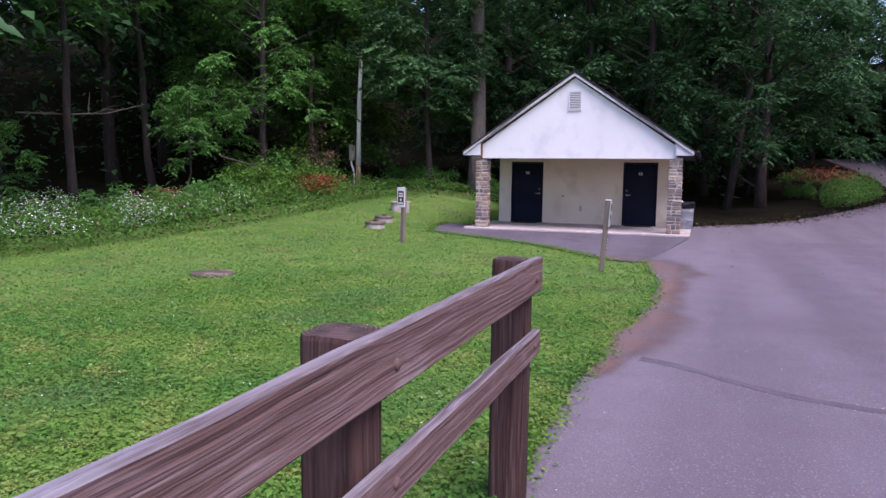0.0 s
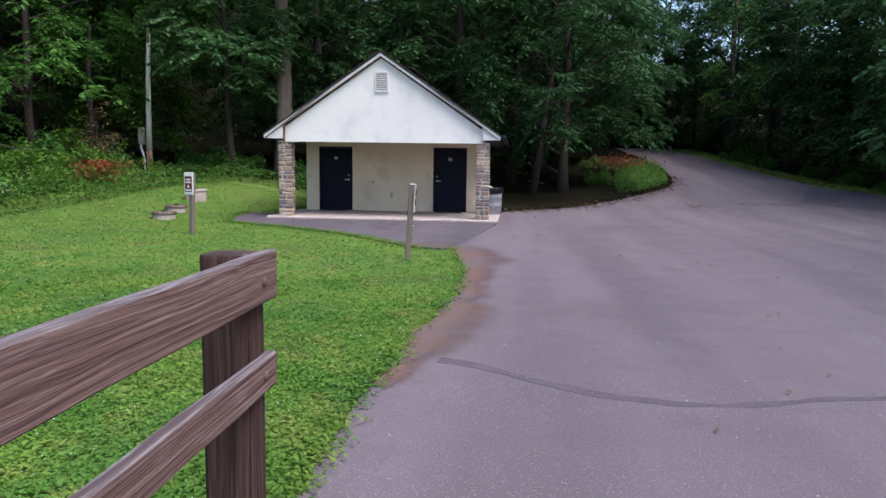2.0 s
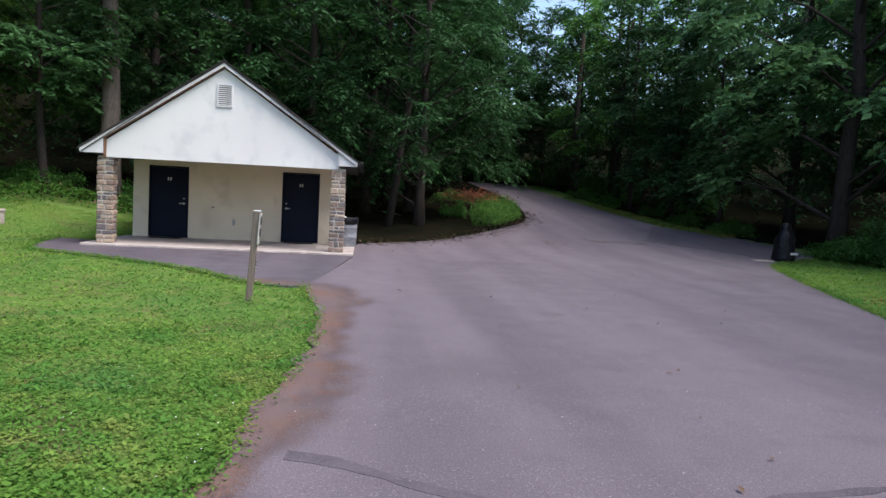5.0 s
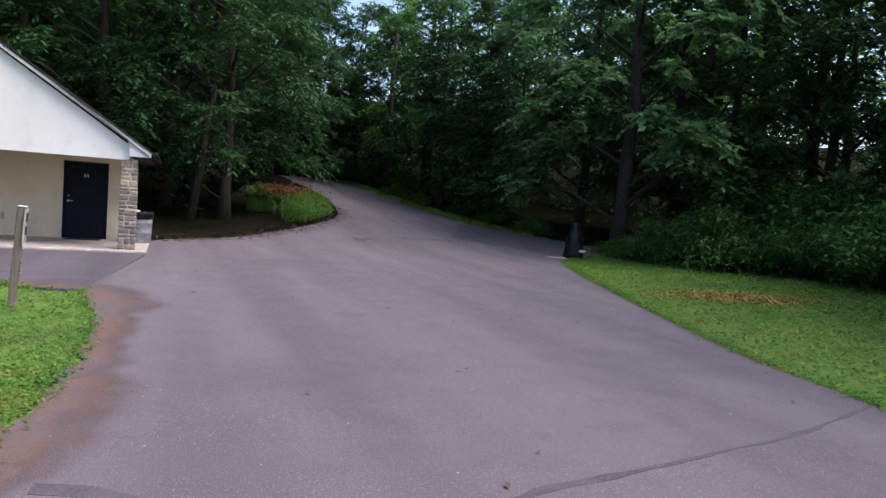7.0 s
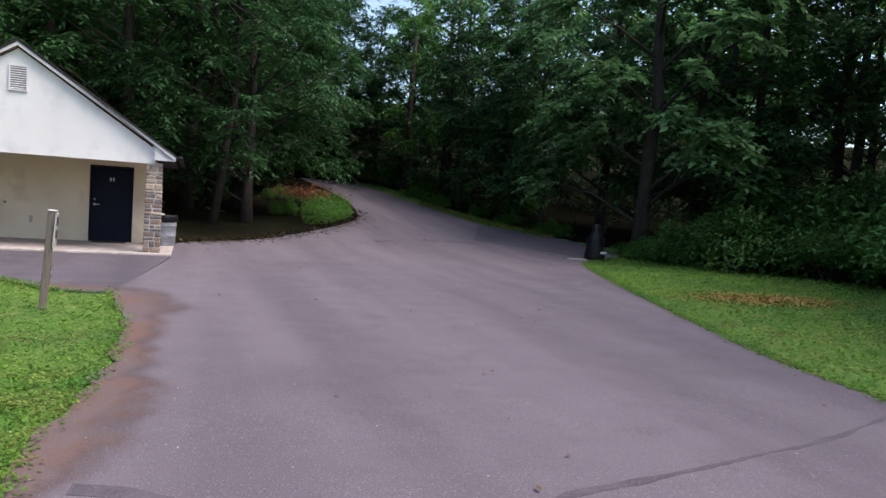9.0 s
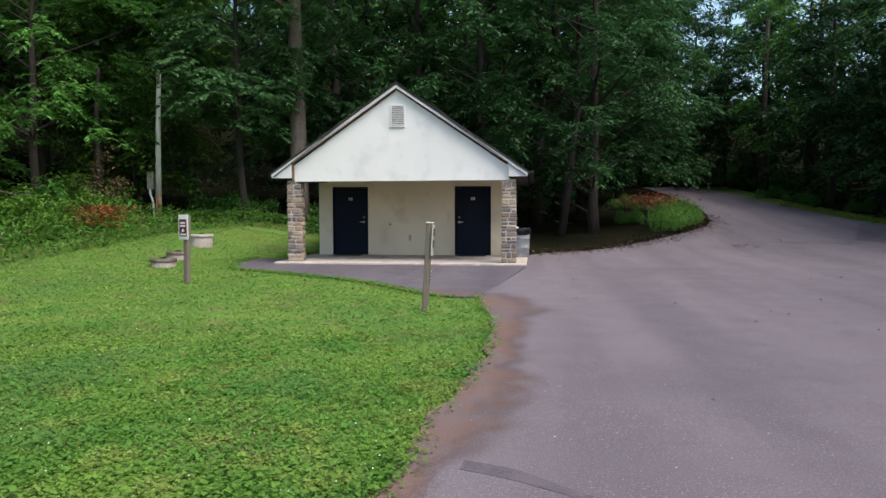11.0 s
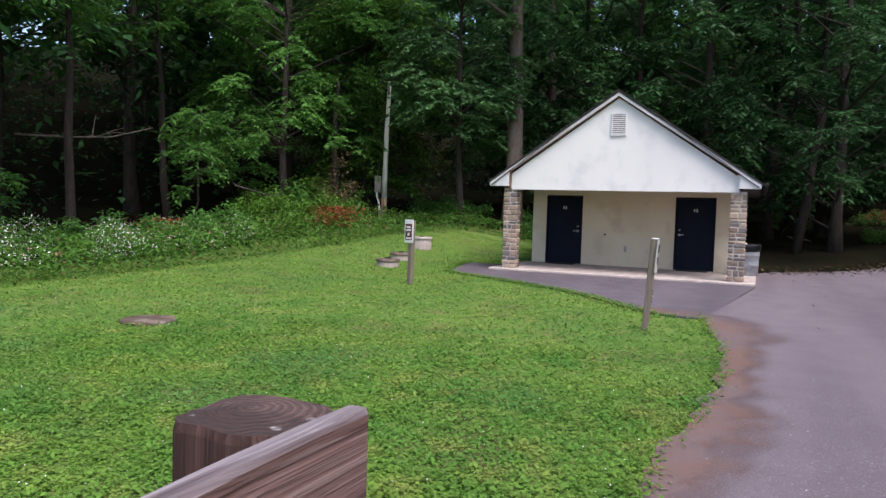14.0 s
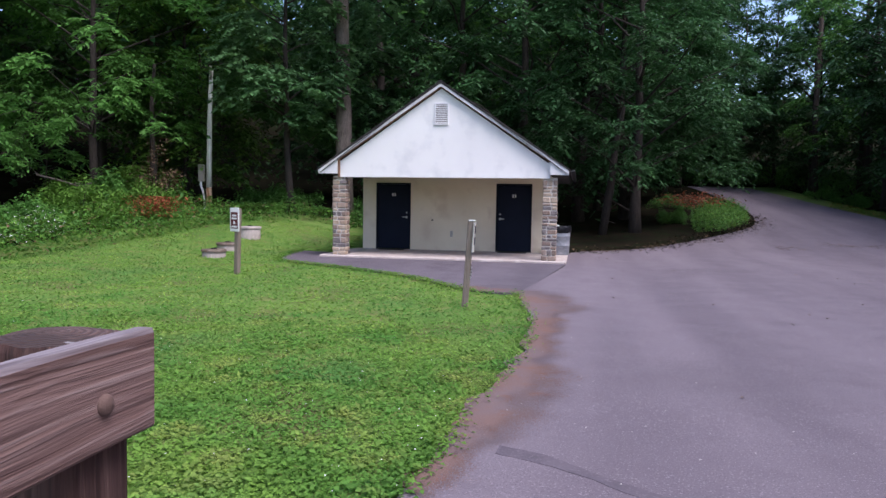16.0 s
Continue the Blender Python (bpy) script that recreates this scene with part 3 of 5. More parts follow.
        part("corner_trim", box(min(xi, xi - s * 0.05), max(xi, xi - s * 0.05), -0.05, 0.0, 2.1, zt + 0.02), M_RUST if s < 0 else M_TRIM, h,
             "bare brown corner trim" if s < 0 else "")
    part("gutter", box(3.40, 3.50, -0.2, D, 2.24, 2.31, 0.02), M_DARK, h, "dark gutter at the eave")
    # louvred gable vent
    v = part("gable_vent", box(-0.11, 0.20, -0.012, 0.0, 3.50, 3.99), M_BOX, h, "white louvred gable vent with dark gaps")
    for x0, x1, z0, z1 in ((-0.145, -0.11, 3.465, 4.025), (0.20, 0.235, 3.465, 4.025), (-0.11, 0.20, 3.465, 3.50), (-0.11, 0.20, 3.99, 4.025)):
        part("vent_frame", box(x0, x1, -0.04, 0.0, z0, z1, 0.004), M_TRIM, v)
    for i in range(10):
        m = Matrix.Translation((0.045, -0.022, 3.525 + i * 0.049)) @ Matrix.Rotation(radians(38), 4, "X")
        part("slat", box(-0.155, 0.155, -0.019, 0.019, -0.004, 0.004, 0, m), M_TRIM, v)
    # doors
    for (x0, x1), hinge in ((DL, -1), (DR, 1)):
        part("door_frame", door_frame(x0, x1, B, DT), M_DOOR, h, "dark navy steel door frame")
        d = part("door", box(x0 + 0.045, x1 - 0.045, B + 0.05, B + 0.1, 0.012, DT - 0.045, 0.004), M_DOOR, h, "dark navy steel restroom door, shut")
        kx = x1 - 0.14 if hinge < 0 else x0 + 0.12
        bm = bmesh.new()
        add_lathe(bm, [(0.0, 0.02), (0.036, 0.018), (0.036, 0.0)], 16, 0, Matrix.Translation((kx, B + 0.05, 0.99)) @ Matrix.Rotation(radians(90), 4, "X"))
        add_box(bm, min(kx, kx + hinge * 0.13), max(kx, kx + hinge * 0.13), B - 0.02, B, 0.98, 1.005, 0.006)
        add_tube(bm, [(kx, B + 0.05, 0.99), (kx, B - 0.015, 0.99)], [0.011, 0.011], 8)
        part("handle", bm, M_CHROME, d, "steel lever handle")
        bm = bmesh.new()
        add_lathe(bm, [(0.0, 0.014), (0.024, 0.012), (0.026, 0.0)], 14, 0, Matrix.Translation((kx, B + 0.05, 1.13)) @ Matrix.Rotation(radians(90), 4, "X"))
        part("lock", bm, M_CHROME, d)
        cx = (x0 + x1) / 2
        for dx in (-0.035, 0.035):
            part("sign_bar", box(cx + dx - 0.018, cx + dx + 0.018, B + 0.045, B + 0.05, 1.64, 1.73), M_SIGN, d, "small pale restroom symbol")
        for z in (0.3, 1.05, 1.8):
            hx = x0 + 0.03 if hinge < 0 else x1 - 0.03
            part("hinge", box(hx - 0.012, hx + 0.012, B + 0.035, B + 0.05, z, z + 0.1), M_DARK, d)
    # fittings on the wall
    part("wall_tap", box(-0.83, -0.77, B - 0.03, B, 0.90, 0.94, 0.01), M_DARK, h, "small dark wall fitting")
    part("patch_mark", box(-0.24, -0.16, B - 0.004, B, 0.42, 0.60, 0.0), M_GREYMARK, h, "grey stain on the stucco")
    bm = bmesh.new()
    add_lathe(bm, [(0.0, -0.07), (0.07, -0.05), (0.09, 0.0)], 16, 0, Matrix.Translation((0.3, 1.4, 2.30)))
    part("porch_lamp", bm, M_DARK, h, "unlit round lamp under the porch ceiling")
    # pillars of stone
    rnd = random.Random(4)
    tones = [M_STONE, M_STONE_B, M_STONE_C, M_STONE_D]
    for px0, px1 in ((-2.93, -2.56), (2.70, 3.07)):
        p = part("pillar", box(px0 + 0.015, px1 - 0.015, 0.03, 0.37, 0.0, 2.12), M_MORTAR, h, "porch pillar of coursed field stone")
        z = 0.0
        while z < 2.06:
            ch = min(rnd.choice((0.085, 0.105, 0.13, 0.155)), 2.115 - z)
            cut = px0 + (px1 - px0) * rnd.uniform(0.3, 0.7)
            spans = [(px0, cut), (cut, px1)] if rnd.random() < 0.85 else [(px0, px0 + 0.12), (px0 + 0.12, px0 + 0.25), (px0 + 0.25, px1)]
            for s0, s1 in spans:
                ycut = 0.2 + rnd.uniform(-0.06, 0.06)
                for y0, y1 in ((0.012, ycut), (ycut, 0.388)):
                    g = 0.009
                    o = rnd.uniform(-0.008, 0.008)
                    bm = bmesh.new()
                    add_box(bm, s0 + g * (s0 > px0) - (o if s0 == px0 else 0), s1 - g * (s1 < px1) + (o if s1 == px1 else 0),
                            y0 + g * (y0 > 0.1) - (o if y0 < 0.1 else 0), y1 - g * (y1 < 0.3), z + g, z + ch - g, 0.017)
                    for w in bm.verts:
                        w.co += Vector((rnd.uniform(-1, 1), rnd.uniform(-1, 1), rnd.uniform(-1, 1))) * 0.005
                    part("stone", bm, rnd.choice(tones), p)
            z += ch
    return h


def door_frame(x0, x1, y, top):
    bm = bmesh.new()
    add_box(bm, x0, x0 + 0.04, y - 0.012, y + 0.12, 0.0, top)
    add_box(bm, x1 - 0.04, x1, y - 0.012, y + 0.12, 0.0, top)
    add_box(bm, x0 + 0.04, x1 - 0.04, y - 0.012, y + 0.12, top - 0.04, top)
    return bm


M_STONE_B = material("brown_stone", (0.24, 0.17, 0.13), (0.19, 0.14, 0.115), 3.0, 0.9, 0.8, 30, (0.28, 0.21, 0.17), 14)
M_STONE_C = material("pale_stone", (0.42, 0.33, 0.25), (0.35, 0.27, 0.20), 3.0, 0.9, 0.8, 30, (0.48, 0.39, 0.31), 14)
M_STONE_D = material("grey_stone", (0.17, 0.145, 0.14), (0.13, 0.112, 0.11), 3.0, 0.9, 0.8, 30, (0.22, 0.19, 0.18), 14)
build_house()
for dx in (-2.04, 1.69):
    mt = thing("door_mat", dx, 2.72, 0.0, "dark rubber mat before a restroom door", "door mat", "door mats")
    part("mat", box(-0.42, 0.42, -0.2, 0.2, 0.0, 0.012, 0.004), M_DARK, mt)


# ---------------------------------------------------------------- the fence
def board(name, length, high, thick, parent, y_end, x_face, z_top, rnd, label):
    """A rail that runs back from y_end, its broad face at x_face, weathered grey along its top."""
    bm = bmesh.new()
    n = max(2, int(length / 0.12))
    rows = []
    for i in range(n + 1):
        y = y_end - length * i / n
        w = noise.noise((y * 2.1, z_top * 3, 1.0)) * 0.006
        c = 0.008
        prof = [(x_face - thick, z_top - high), (x_face - c, z_top - high), (x_face, z_top - high + c), (x_face, z_top - c),
                (x_face - c, z_top), (x_face - thick + c, z_top), (x_face - thick, z_top - c)]
        rows.append([bm.verts.new((x + noise.noise((y * 3, z * 9, 4.0)) * 0.003, y + (rnd.uniform(-0.004, 0.004) if i == 0 else 0), z + w)) for x, z in prof])
    k = len(rows[0])
    for r0, r1 in zip(rows, rows[1:]):
        for j in range(k):
            f = bm.faces.new((r0[j], r0[(j + 1) % k], r1[(j + 1) % k], r1[j]))
            f.material_index = 1 if j in (3, 4, 5) else 0
    bm.faces.new(rows[0][::-1]), bm.faces.new(rows[-1])
    bmesh.ops.recalc_face_normals(bm, faces=bm.faces[:])
    return part(name, bm, [M_RAIL, M_RAILTOP], parent, label)


def build_fence():
    rnd = random.Random(2)
    x0, y0 = 2.853, -16.775
    f = thing("fence", x0, y0, height(x0, y0), "weathered brown timber fence with two board rails at the lawn's edge", "fence")
    base = height(x0, y0)
    T = 1.16 - base
    for yp in (-0.083, -1.95, -4.3):
        bm = bmesh.new()
        w = 0.093
        rings = []
        for z, k in ((-0.3, 1.0), (0.4, 1.0), (T - 0.16, 1.0), (T - 0.022, 1.0), (T - 0.008, 0.97)):
            ring = []
            for j in range(24):
                a = 2 * math.pi * (j + 0.5) / 24
                c, d = math.cos(a), math.sin(a)
                r = w * k / (abs(c) ** 7 + abs(d) ** 7) ** (1 / 7) * (1 + 0.02 * noise.noise((c * 3, d * 3, z * 2 + yp)))
                ring.append(bm.verts.new((-0.143 + r * c, yp + r * d, z + (0.005 * noise.noise((c * 2, d * 2, yp)) if z > T - 0.1 else 0))))
            rings.append(ring)
        for r0, r1 in zip(rings, rings[1:]):
            for j in range(24):
                bm.faces.new((r0[j], r0[(j + 1) % 24], r1[(j + 1) % 24], r1[j]))
        inner = [bm.verts.new((-0.143 + (v.co.x + 0.143) * 0.5, yp + (v.co.y - yp) * 0.5, T - 0.004)) for v in rings[-1]]
        cen = bm.verts.new((-0.143, yp, T - 0.002))
        for j in range(24):
            for quad in ((rings[-1][j], rings[-1][(j + 1) % 24], inner[(j + 1) % 24], inner[j]), (inner[j], inner[(j + 1) % 24], cen)):
                bm.faces.new(quad).material_index = 1
        post = part("post", bm, [M_POST_SHADED, M_POSTEND], f, "square brown timber post, sides darkened for the rail's shade, with worn end grain")
        for z in (T - 0.105, T - 0.455):
            bm = bmesh.new()
            add_lathe(bm, [(0.0, 0.012), (0.012, 0.011), (0.017, 0.007), (0.019, 0.0)], 16, 0,
                      Matrix.Translation((-0.002, yp + (-0.055 if yp > -1 else 0.06), z)) @ Matrix.Rotation(radians(90), 4, "Y"))
            part("bolt", bm, M_BOLT, post, "round carriage bolt head")
    board("top_rail", 5.2, 0.185, 0.045, f, 0.0, 0.0, T, rnd, "weathered top rail board, greyed along its upper edge")
    board("lower_rail", 5.2, 0.135, 0.045, f, -0.02, 0.0, T - 0.39, rnd, "weathered lower rail board")
    return f


M_BOLT = material("bolt_wood_plug", (0.13, 0.082, 0.068), (0.10, 0.062, 0.052), 20, 0.8, 0.2, 60)
build_fence()


# ---------------------------------------------------------------- signs, pole, rings, bins
def sign_on_post(x, y, tall, lean, kind):
    g = height(x, y)
    if kind == "front":
        s = thing("sign_post", x, y, g, "grey wooden post with a small maroon and white notice", "sign", "sign posts", rz=-18)
    else:
        s = thing("sign_post", x, y, g, "leaning grey wooden post with a narrow weathered notice on its side", "sign", "sign posts")
    m = Matrix.Rotation(lean, 4, "Y")
    w = 0.05 if kind == "front" else 0.044
    part("post", box(-w, w, -w, w, -0.2, tall, 0.008, m), M_GREYWOOD, s)
    if kind == "front":
        b = part("sign_panel", box(-0.125, 0.125, -0.072, -0.052, tall - 0.47, tall + 0.02, 0.006), M_SIGN, s, "white sign panel")
        r = part("sign_field", box(-0.095, 0.095, -0.077, -0.072, tall - 0.41, tall - 0.07), M_SIGNRED, b, "maroon field with white lines of writing")
        for z, w in ((0.14, 0.06), (0.20, 0.07), (0.275, 0.02), (0.30, 0.03), (0.37, 0.075)):
            part("writing_bar", box(-w, w, -0.081, -0.077, tall - z - 0.018, tall - z + 0.018), M_SIGN, b)
    else:
        b = part("sign_panel", box(0.048, 0.07, -0.085, 0.085, tall - 0.47, tall - 0.02, 0.004, m), M_GREYMARK, s, "narrow weathered grey notice board")
        part("sign_cap", box(-0.042, 0.062, -0.05, 0.05, tall, tall + 0.014, 0.004, m), M_SIGN, s, "pale worn post top")
        for z in (0.13, 0.30):
            part("sign_field", box(0.07, 0.074, -0.07, 0.07, tall - z - 0.055, tall - z + 0.055, 0, m), M_SIGNDARK, b)
        for i in range(4):
            bm = box(0.05, 0.065, -0.02, 0.02, tall - 0.72 - i * 0.05, tall - 0.69 - i * 0.05, 0.003, m)
            part("staple", bm, M_CHROME, s)


sign_on_post(-3.35, -4.55, 1.36, 0.03, "front")
sign_on_post(1.95, -7.55, 1.30, 0.06, "side")


def utility_pole(x, y):
    g = height(x, y)
    p = thing("utility_pole", x, y, g, "pale weathered utility pole with a meter box and conduit", "pole")
    bm = bmesh.new()
    add_tube(bm, [(0, 0, -0.3), (0.01, 0, 0.95)], [0.115, 0.11], 14)
    part("pole_foot", bm, M_POLEWOOD, p, "bare reddish pole foot", True)
    bm = bmesh.new()
    add_tube(bm, [(0.01, 0, 0.95), (0.03, 0, 2.4), (0.06, 0, 3.8), (0.14, 0, 5.6)], [0.111, 0.105, 0.094, 0.075], 14)
    part("pole_shaft", bm, M_POLE, p, "pale painted pole shaft", True)
    bm = bmesh.new()
    add_tube(bm, [(0.15, -0.08, 5.2), (0.16, -0.08, 5.75)], [0.05, 0.05], 8)
    part("pole_cap", bm, M_BOX, p)
    part("meter_box", box(-0.36, -0.12, -0.2, -0.04, 1.18, 1.86, 0.02), M_BOX, p, "grey metal meter box")
    bm = bmesh.new()
    add_tube(bm, [(-0.27, -0.13, 1.2), (-0.26, -0.13, 1.0), (-0.17, -0.14, 0.78), (-0.13, -0.14, 0.55), (-0.12, -0.14, -0.1)], [0.04] * 5, 8)
    part("conduit", bm, M_PVC, p, "white plastic conduit", True)


utility_pole(-11.0, 7.8)


def concrete_ring(x, y, r, tall, lid):
    g = height(x, y) - 0.03
    c = thing("well_ring", x, y, g, "low round concrete well ring with a flat lid in the grass", "well cover", "well rings")
    bm = bmesh.new()
    add_lathe(bm, [(r, -0.15), (r, tall - 0.02), (r - 0.02, tall), (0.0, tall)], 32)
    part("ring", bm, M_CONCRING, c)
    bm = bmesh.new()
    add_lathe(bm, [(r + 0.025, tall), (r + 0.03, tall + 0.05), (r, tall + 0.065), (0.0, tall + 0.07)], 32)
    part("lid", bm, M_LID if lid else M_CONCRING, c)
    bm = bmesh.new()
    add_box(bm, -0.08, 0.08, -0.015, 0.015, tall + 0.07, tall + 0.10, 0.008)
    part("grip", bm, M_DARK, c)


concrete_ring(-5.72, -1.25, 0.30, 0.17, True)
concrete_ring(-6.05, 0.1, 0.29, 0.15, True)
concrete_ring(-6.38, 2.1, 0.32, 0.31, False)
c = thing("ground_lid", -4.15, -10.75, height(-4.15, -10.75), "flat brown concrete lid sunk in the lawn", "well cover")
bm = bmesh.new()
add_lathe(bm, [(0.36, -0.05), (0.37, 0.03), (0.34, 0.05), (0.0, 0.055)], 28)
part("lid", bm, M_LID, c)


def trash_can(x, y):
    c = thing("trash_can", x, y, 0.0, "grey metal trash can lined with a black bag behind the pillar", "trash can")
    bm = bmesh.new()
    add_lathe(bm, [(0.0, 0.0), (0.255, 0.0), (0.265, 0.03), (0.27, 0.25), (0.278, 0.26), (0.278, 0.28), (0.275, 0.29), (0.28, 0.52), (0.288, 0.53), (0.288, 0.55),
                   (0.285, 0.56), (0.29, 0.76)], 32)
    part("body", bm, M_CAN, c)
    bm = bmesh.new()
    rings = add_lathe(bm, [(0.296, 0.64), (0.315, 0.70), (0.32, 0.78), (0.29, 0.83), (0.2, 0.80), (0.0, 0.74)], 32)
    for r in rings[:4]:
        for v in r:
            v.co += Vector((noise.noise(v.co * 9), noise.noise(v.co * 9 + Vector((3, 0, 0))), noise.noise(v.co * 8 + Vector((0, 7, 0))))) * 0.035
    part("bag_liner", bm, M_BAG, c, "black plastic liner folded over the rim")
    bm = bmesh.new()
    add_lathe(bm, [(0.0, 0.0), (0.09, 0.02), (0.1, 0.07), (0.0, 0.1)], 12, 0, Matrix.Translation((-0.12, -0.05, 0.78)))
    part("litter", bm, M_SIGN, c, "crumpled white litter")


trash_can(3.10, 2.5)


def bagged_can(x, y):
    c = thing("bagged_bin", x, y, height(x, y), "tall bin shrouded in a crumpled black plastic bag", "trash bag")
    bm = bmesh.new()
    prof = [(0.0, 0.0), (0.36, 0.0), (0.37, 0.15), (0.33, 0.5), (0.30, 0.8), (0.2, 1.0), (0.16, 1.15), (0.15, 1.3), (0.0, 1.36)]
    rings = add_lathe(bm, prof, 26)
    for r in rings[2:-1]:
        for v in r:
            v.co += Vector((noise.noise(v.co * 5), noise.noise(v.co * 5 + Vector((9, 2, 0))), 0.4 * noise.noise(v.co * 6))) * 0.09
    part("bag", bm, M_BAG, c)
    bm = box(0.02, 0.28, -0.36, -0.34, 0.28, 0.36, 0.004)
    part("tape", bm, M_LABEL, c, "pale strip of tape")
    s = thing("flat_stone", x - 0.75, y - 0.1, height(x - 0.75, y), "pale flat stone at the foot of the bin", "stone")
    bm = box(-0.4, 0.35, -0.16, 0.16, -0.02, 0.06, 0.03)
    part("slab", bm, M_CONCRING, s)


bagged_can(17.75, 4.25)


def trail_sign(x, y):
    s = thing("trail_sign", x, y, height(x, y), "dark brown wooden trail sign with routed lettering", "sign", rz=-25)
    for dx in (-0.7, 0.7):
        part("post", box(dx - 0.06, dx + 0.06, -0.02, 0.1, -0.3, 1.5, 0.01), M_SIGNBROWN, s)
    b = part("board", box(-0.85, 0.85, -0.06, -0.02, 0.55, 1.45, 0.01), M_SIGNBROWN, s)
    for z, bars in ((1.12, ((-0.6, -0.1), (0.1, 0.55))), (0.8, ((-0.65, -0.05), (0.08, 0.6)))):
        for a, e in bars:
            part("writing_bar", box(a, e, -0.064, -0.06, z, z + 0.09), M_SIGNGOLD, b)


trail_sign(20.6, 21.5)


# ---------------------------------------------------------------- plants
def leaf_mesh(rng, at, way, size, aspect, tilt=0.35):
    """Folded pointed leaves, two triangles each, at the given places and along the given ways."""
    n = len(at)
    d = way / (np.linalg.norm(way, axis=1, keepdims=True) + 1e-9)
    up = np.stack([rng.normal(0, tilt, n), rng.normal(0, tilt, n), np.ones(n)], 1)
    s = np.cross(d, up)
    s /= np.linalg.norm(s, axis=1, keepdims=True) + 1e-9
    u = np.cross(s, d)
    L = size * rng.uniform(0.6, 1.25, n)[:, None]
    W = L * aspect
    v = np.stack([at, at + d * L * 0.45 + s * W * 0.5 + u * W * 0.15, at + d * L - u * L * 0.08, at + d * L * 0.45 - s * W * 0.5 + u * W * 0.15], 1).reshape(-1, 3)
    k = np.arange(n)[:, None] * 4
    return v, np.concatenate([k + [0, 1, 2], k + [0, 2, 3]], 1).reshape(-1, 3)


def leaves(rng, centres, size, droop, aspect=0.45, tilt=0.35):
    n = len(centres)
    yaw, pit = rng.uniform(0, 2 * np.pi, n), rng.normal(-droop, 0.35, n)
    return leaf_mesh(rng, centres, np.stack([np.cos(yaw) * np.cos(pit), np.sin(yaw) * np.cos(pit), np.sin(pit)], 1), size, aspect, tilt)


def sprays(rng, tips, outs, twigs, per, reach, size, aspect):
    """Twigs fan out from each bough tip and droop; leaves stand in two rows along every twig."""
    at, way = [], []
    for tip, out in zip(tips, outs):
        k = max(2, int(twigs * rng.uniform(0.6, 1.4)))
        base = math.atan2(out[1], out[0])
        for _ in range(k):
            a = base + rng.normal(0, 1.0)
            e = rng.normal(0.08, 0.27)
            L = reach * rng.uniform(0.5, 1.25)
            d = np.array([math.cos(a) * math.cos(e), math.sin(a) * math.cos(e), math.sin(e)])
            u = np.linspace(0.12, 1, per)
            p = tip + rng.normal(0, 1, 3) * [0.24, 0.24, 0.2] * reach + d * (u * L)[:, None]
            p[:, 2] -= 0.42 * L * u**2
            side = np.array([-d[1], d[0], 0.0])
            sg = np.where(np.arange(per) % 2 == 0, 1.0, -1.0)[:, None]
            w = side * sg * 0.85 + d * 0.55 + [0, 0, -0.35] + rng.normal(0, 0.18, (per, 3))
            at.append(p)
            way.append(w)
    return leaf_mesh(rng, np.vstack(at), np.vstack(way), size, aspect)


def tree_kind(seed, tall, low, radius, reach, size, nb, twigs, per, mat, lean=0.0, thick=0.2, label="", aspect=0.42, bias=1.0, limbs=26, bark=None):
    """One tree: tapered bent trunk with limbs, and a crown of leaf sprays from height low to tall."""
    rng = np.random.default_rng(seed)
    t = thing("tree", 0, -400 - seed * 20, 0, label, "tree", "forest trees")
    bm = bmesh.new()
    zs = np.linspace(-0.5, tall * 0.97, 9)
    px = lean * zs + np.cumsum(rng.normal(0, 0.08, 9)) * (zs > 1)
    py = np.cumsum(rng.normal(0, 0.08, 9)) * (zs > 1)
    rad = thick * (1 - 0.85 * np.clip(zs / tall, 0, 1))
    rad[0] *= 1.35
    add_tube(bm, list(zip(px, py, zs)), list(rad), 10)
    tips, outs = [], []
    for i in range(nb):
        u = rng.uniform(0, 1) ** bias
        z = low + (tall - low) * u
        a = rng.uniform(0, 2 * np.pi)
        w = radius * (0.5 + 0.6 * math.sin(math.pi * min(1.0, 0.2 + 0.75 * u))) * (1 - 0.6 * rng.uniform(0, 1) ** 2)
        bx, by = np.interp(z, zs, px), np.interp(z, zs, py)
        z0 = max(0.5, z - w * 0.45)
        out = np.array([math.cos(a), math.sin(a), 0])
        tip = np.array([bx, by, z + rng.uniform(-0.3, 0.5)]) + out * w
        tips.append(tip), outs.append(out)
        if i < limbs:
            mid = np.array([bx + w * 0.5 * math.cos(a + 0.15), by + w * 0.5 * math.sin(a + 0.15), z0 + (z - z0) * 0.62])
            add_tube(bm, [(np.interp(z0, zs, px), np.interp(z0, zs, py), z0), tuple(mid), tuple(tip)], [thick * 0.26, thick * 0.15, 0.012], 5, caps=False)
            if i % 3 == 0:
                tips.append(mid + [0, 0, 0.2]), outs.append(out)
    part("trunk", bm, bark or M_BARK, t, smooth=True)
    v, f = sprays(rng, tips, outs, twigs, per, reach, size, aspect)
    ob = new("crown", mesh_np("crown", v, f, [mat]))
    ob.parent = t
    return t


T_A = tree_kind(1, 14, 2.8, 3.6, 0.95, 0.26, 60, 17, 12, M_LEAF, 0.01, 0.17, "leafy young walnut tree at the forest edge", 0.36, 1.25)
T_B = tree_kind(2, 14, 2.4, 3.9, 0.9, 0.27, 62, 17, 12, M_LEAF2, -0.02, 0.25, "dense dark green maple at the forest edge", 0.6, 1.25)
T_F = tree_kind(4, 15, 1.9, 4.3, 0.92, 0.28, 64, 18, 11, M_LEAF_SHADE, 0.02, 0.24, "walnut with leaves coloured dark for shade, mostly along the drive", 0.38, 1.3)
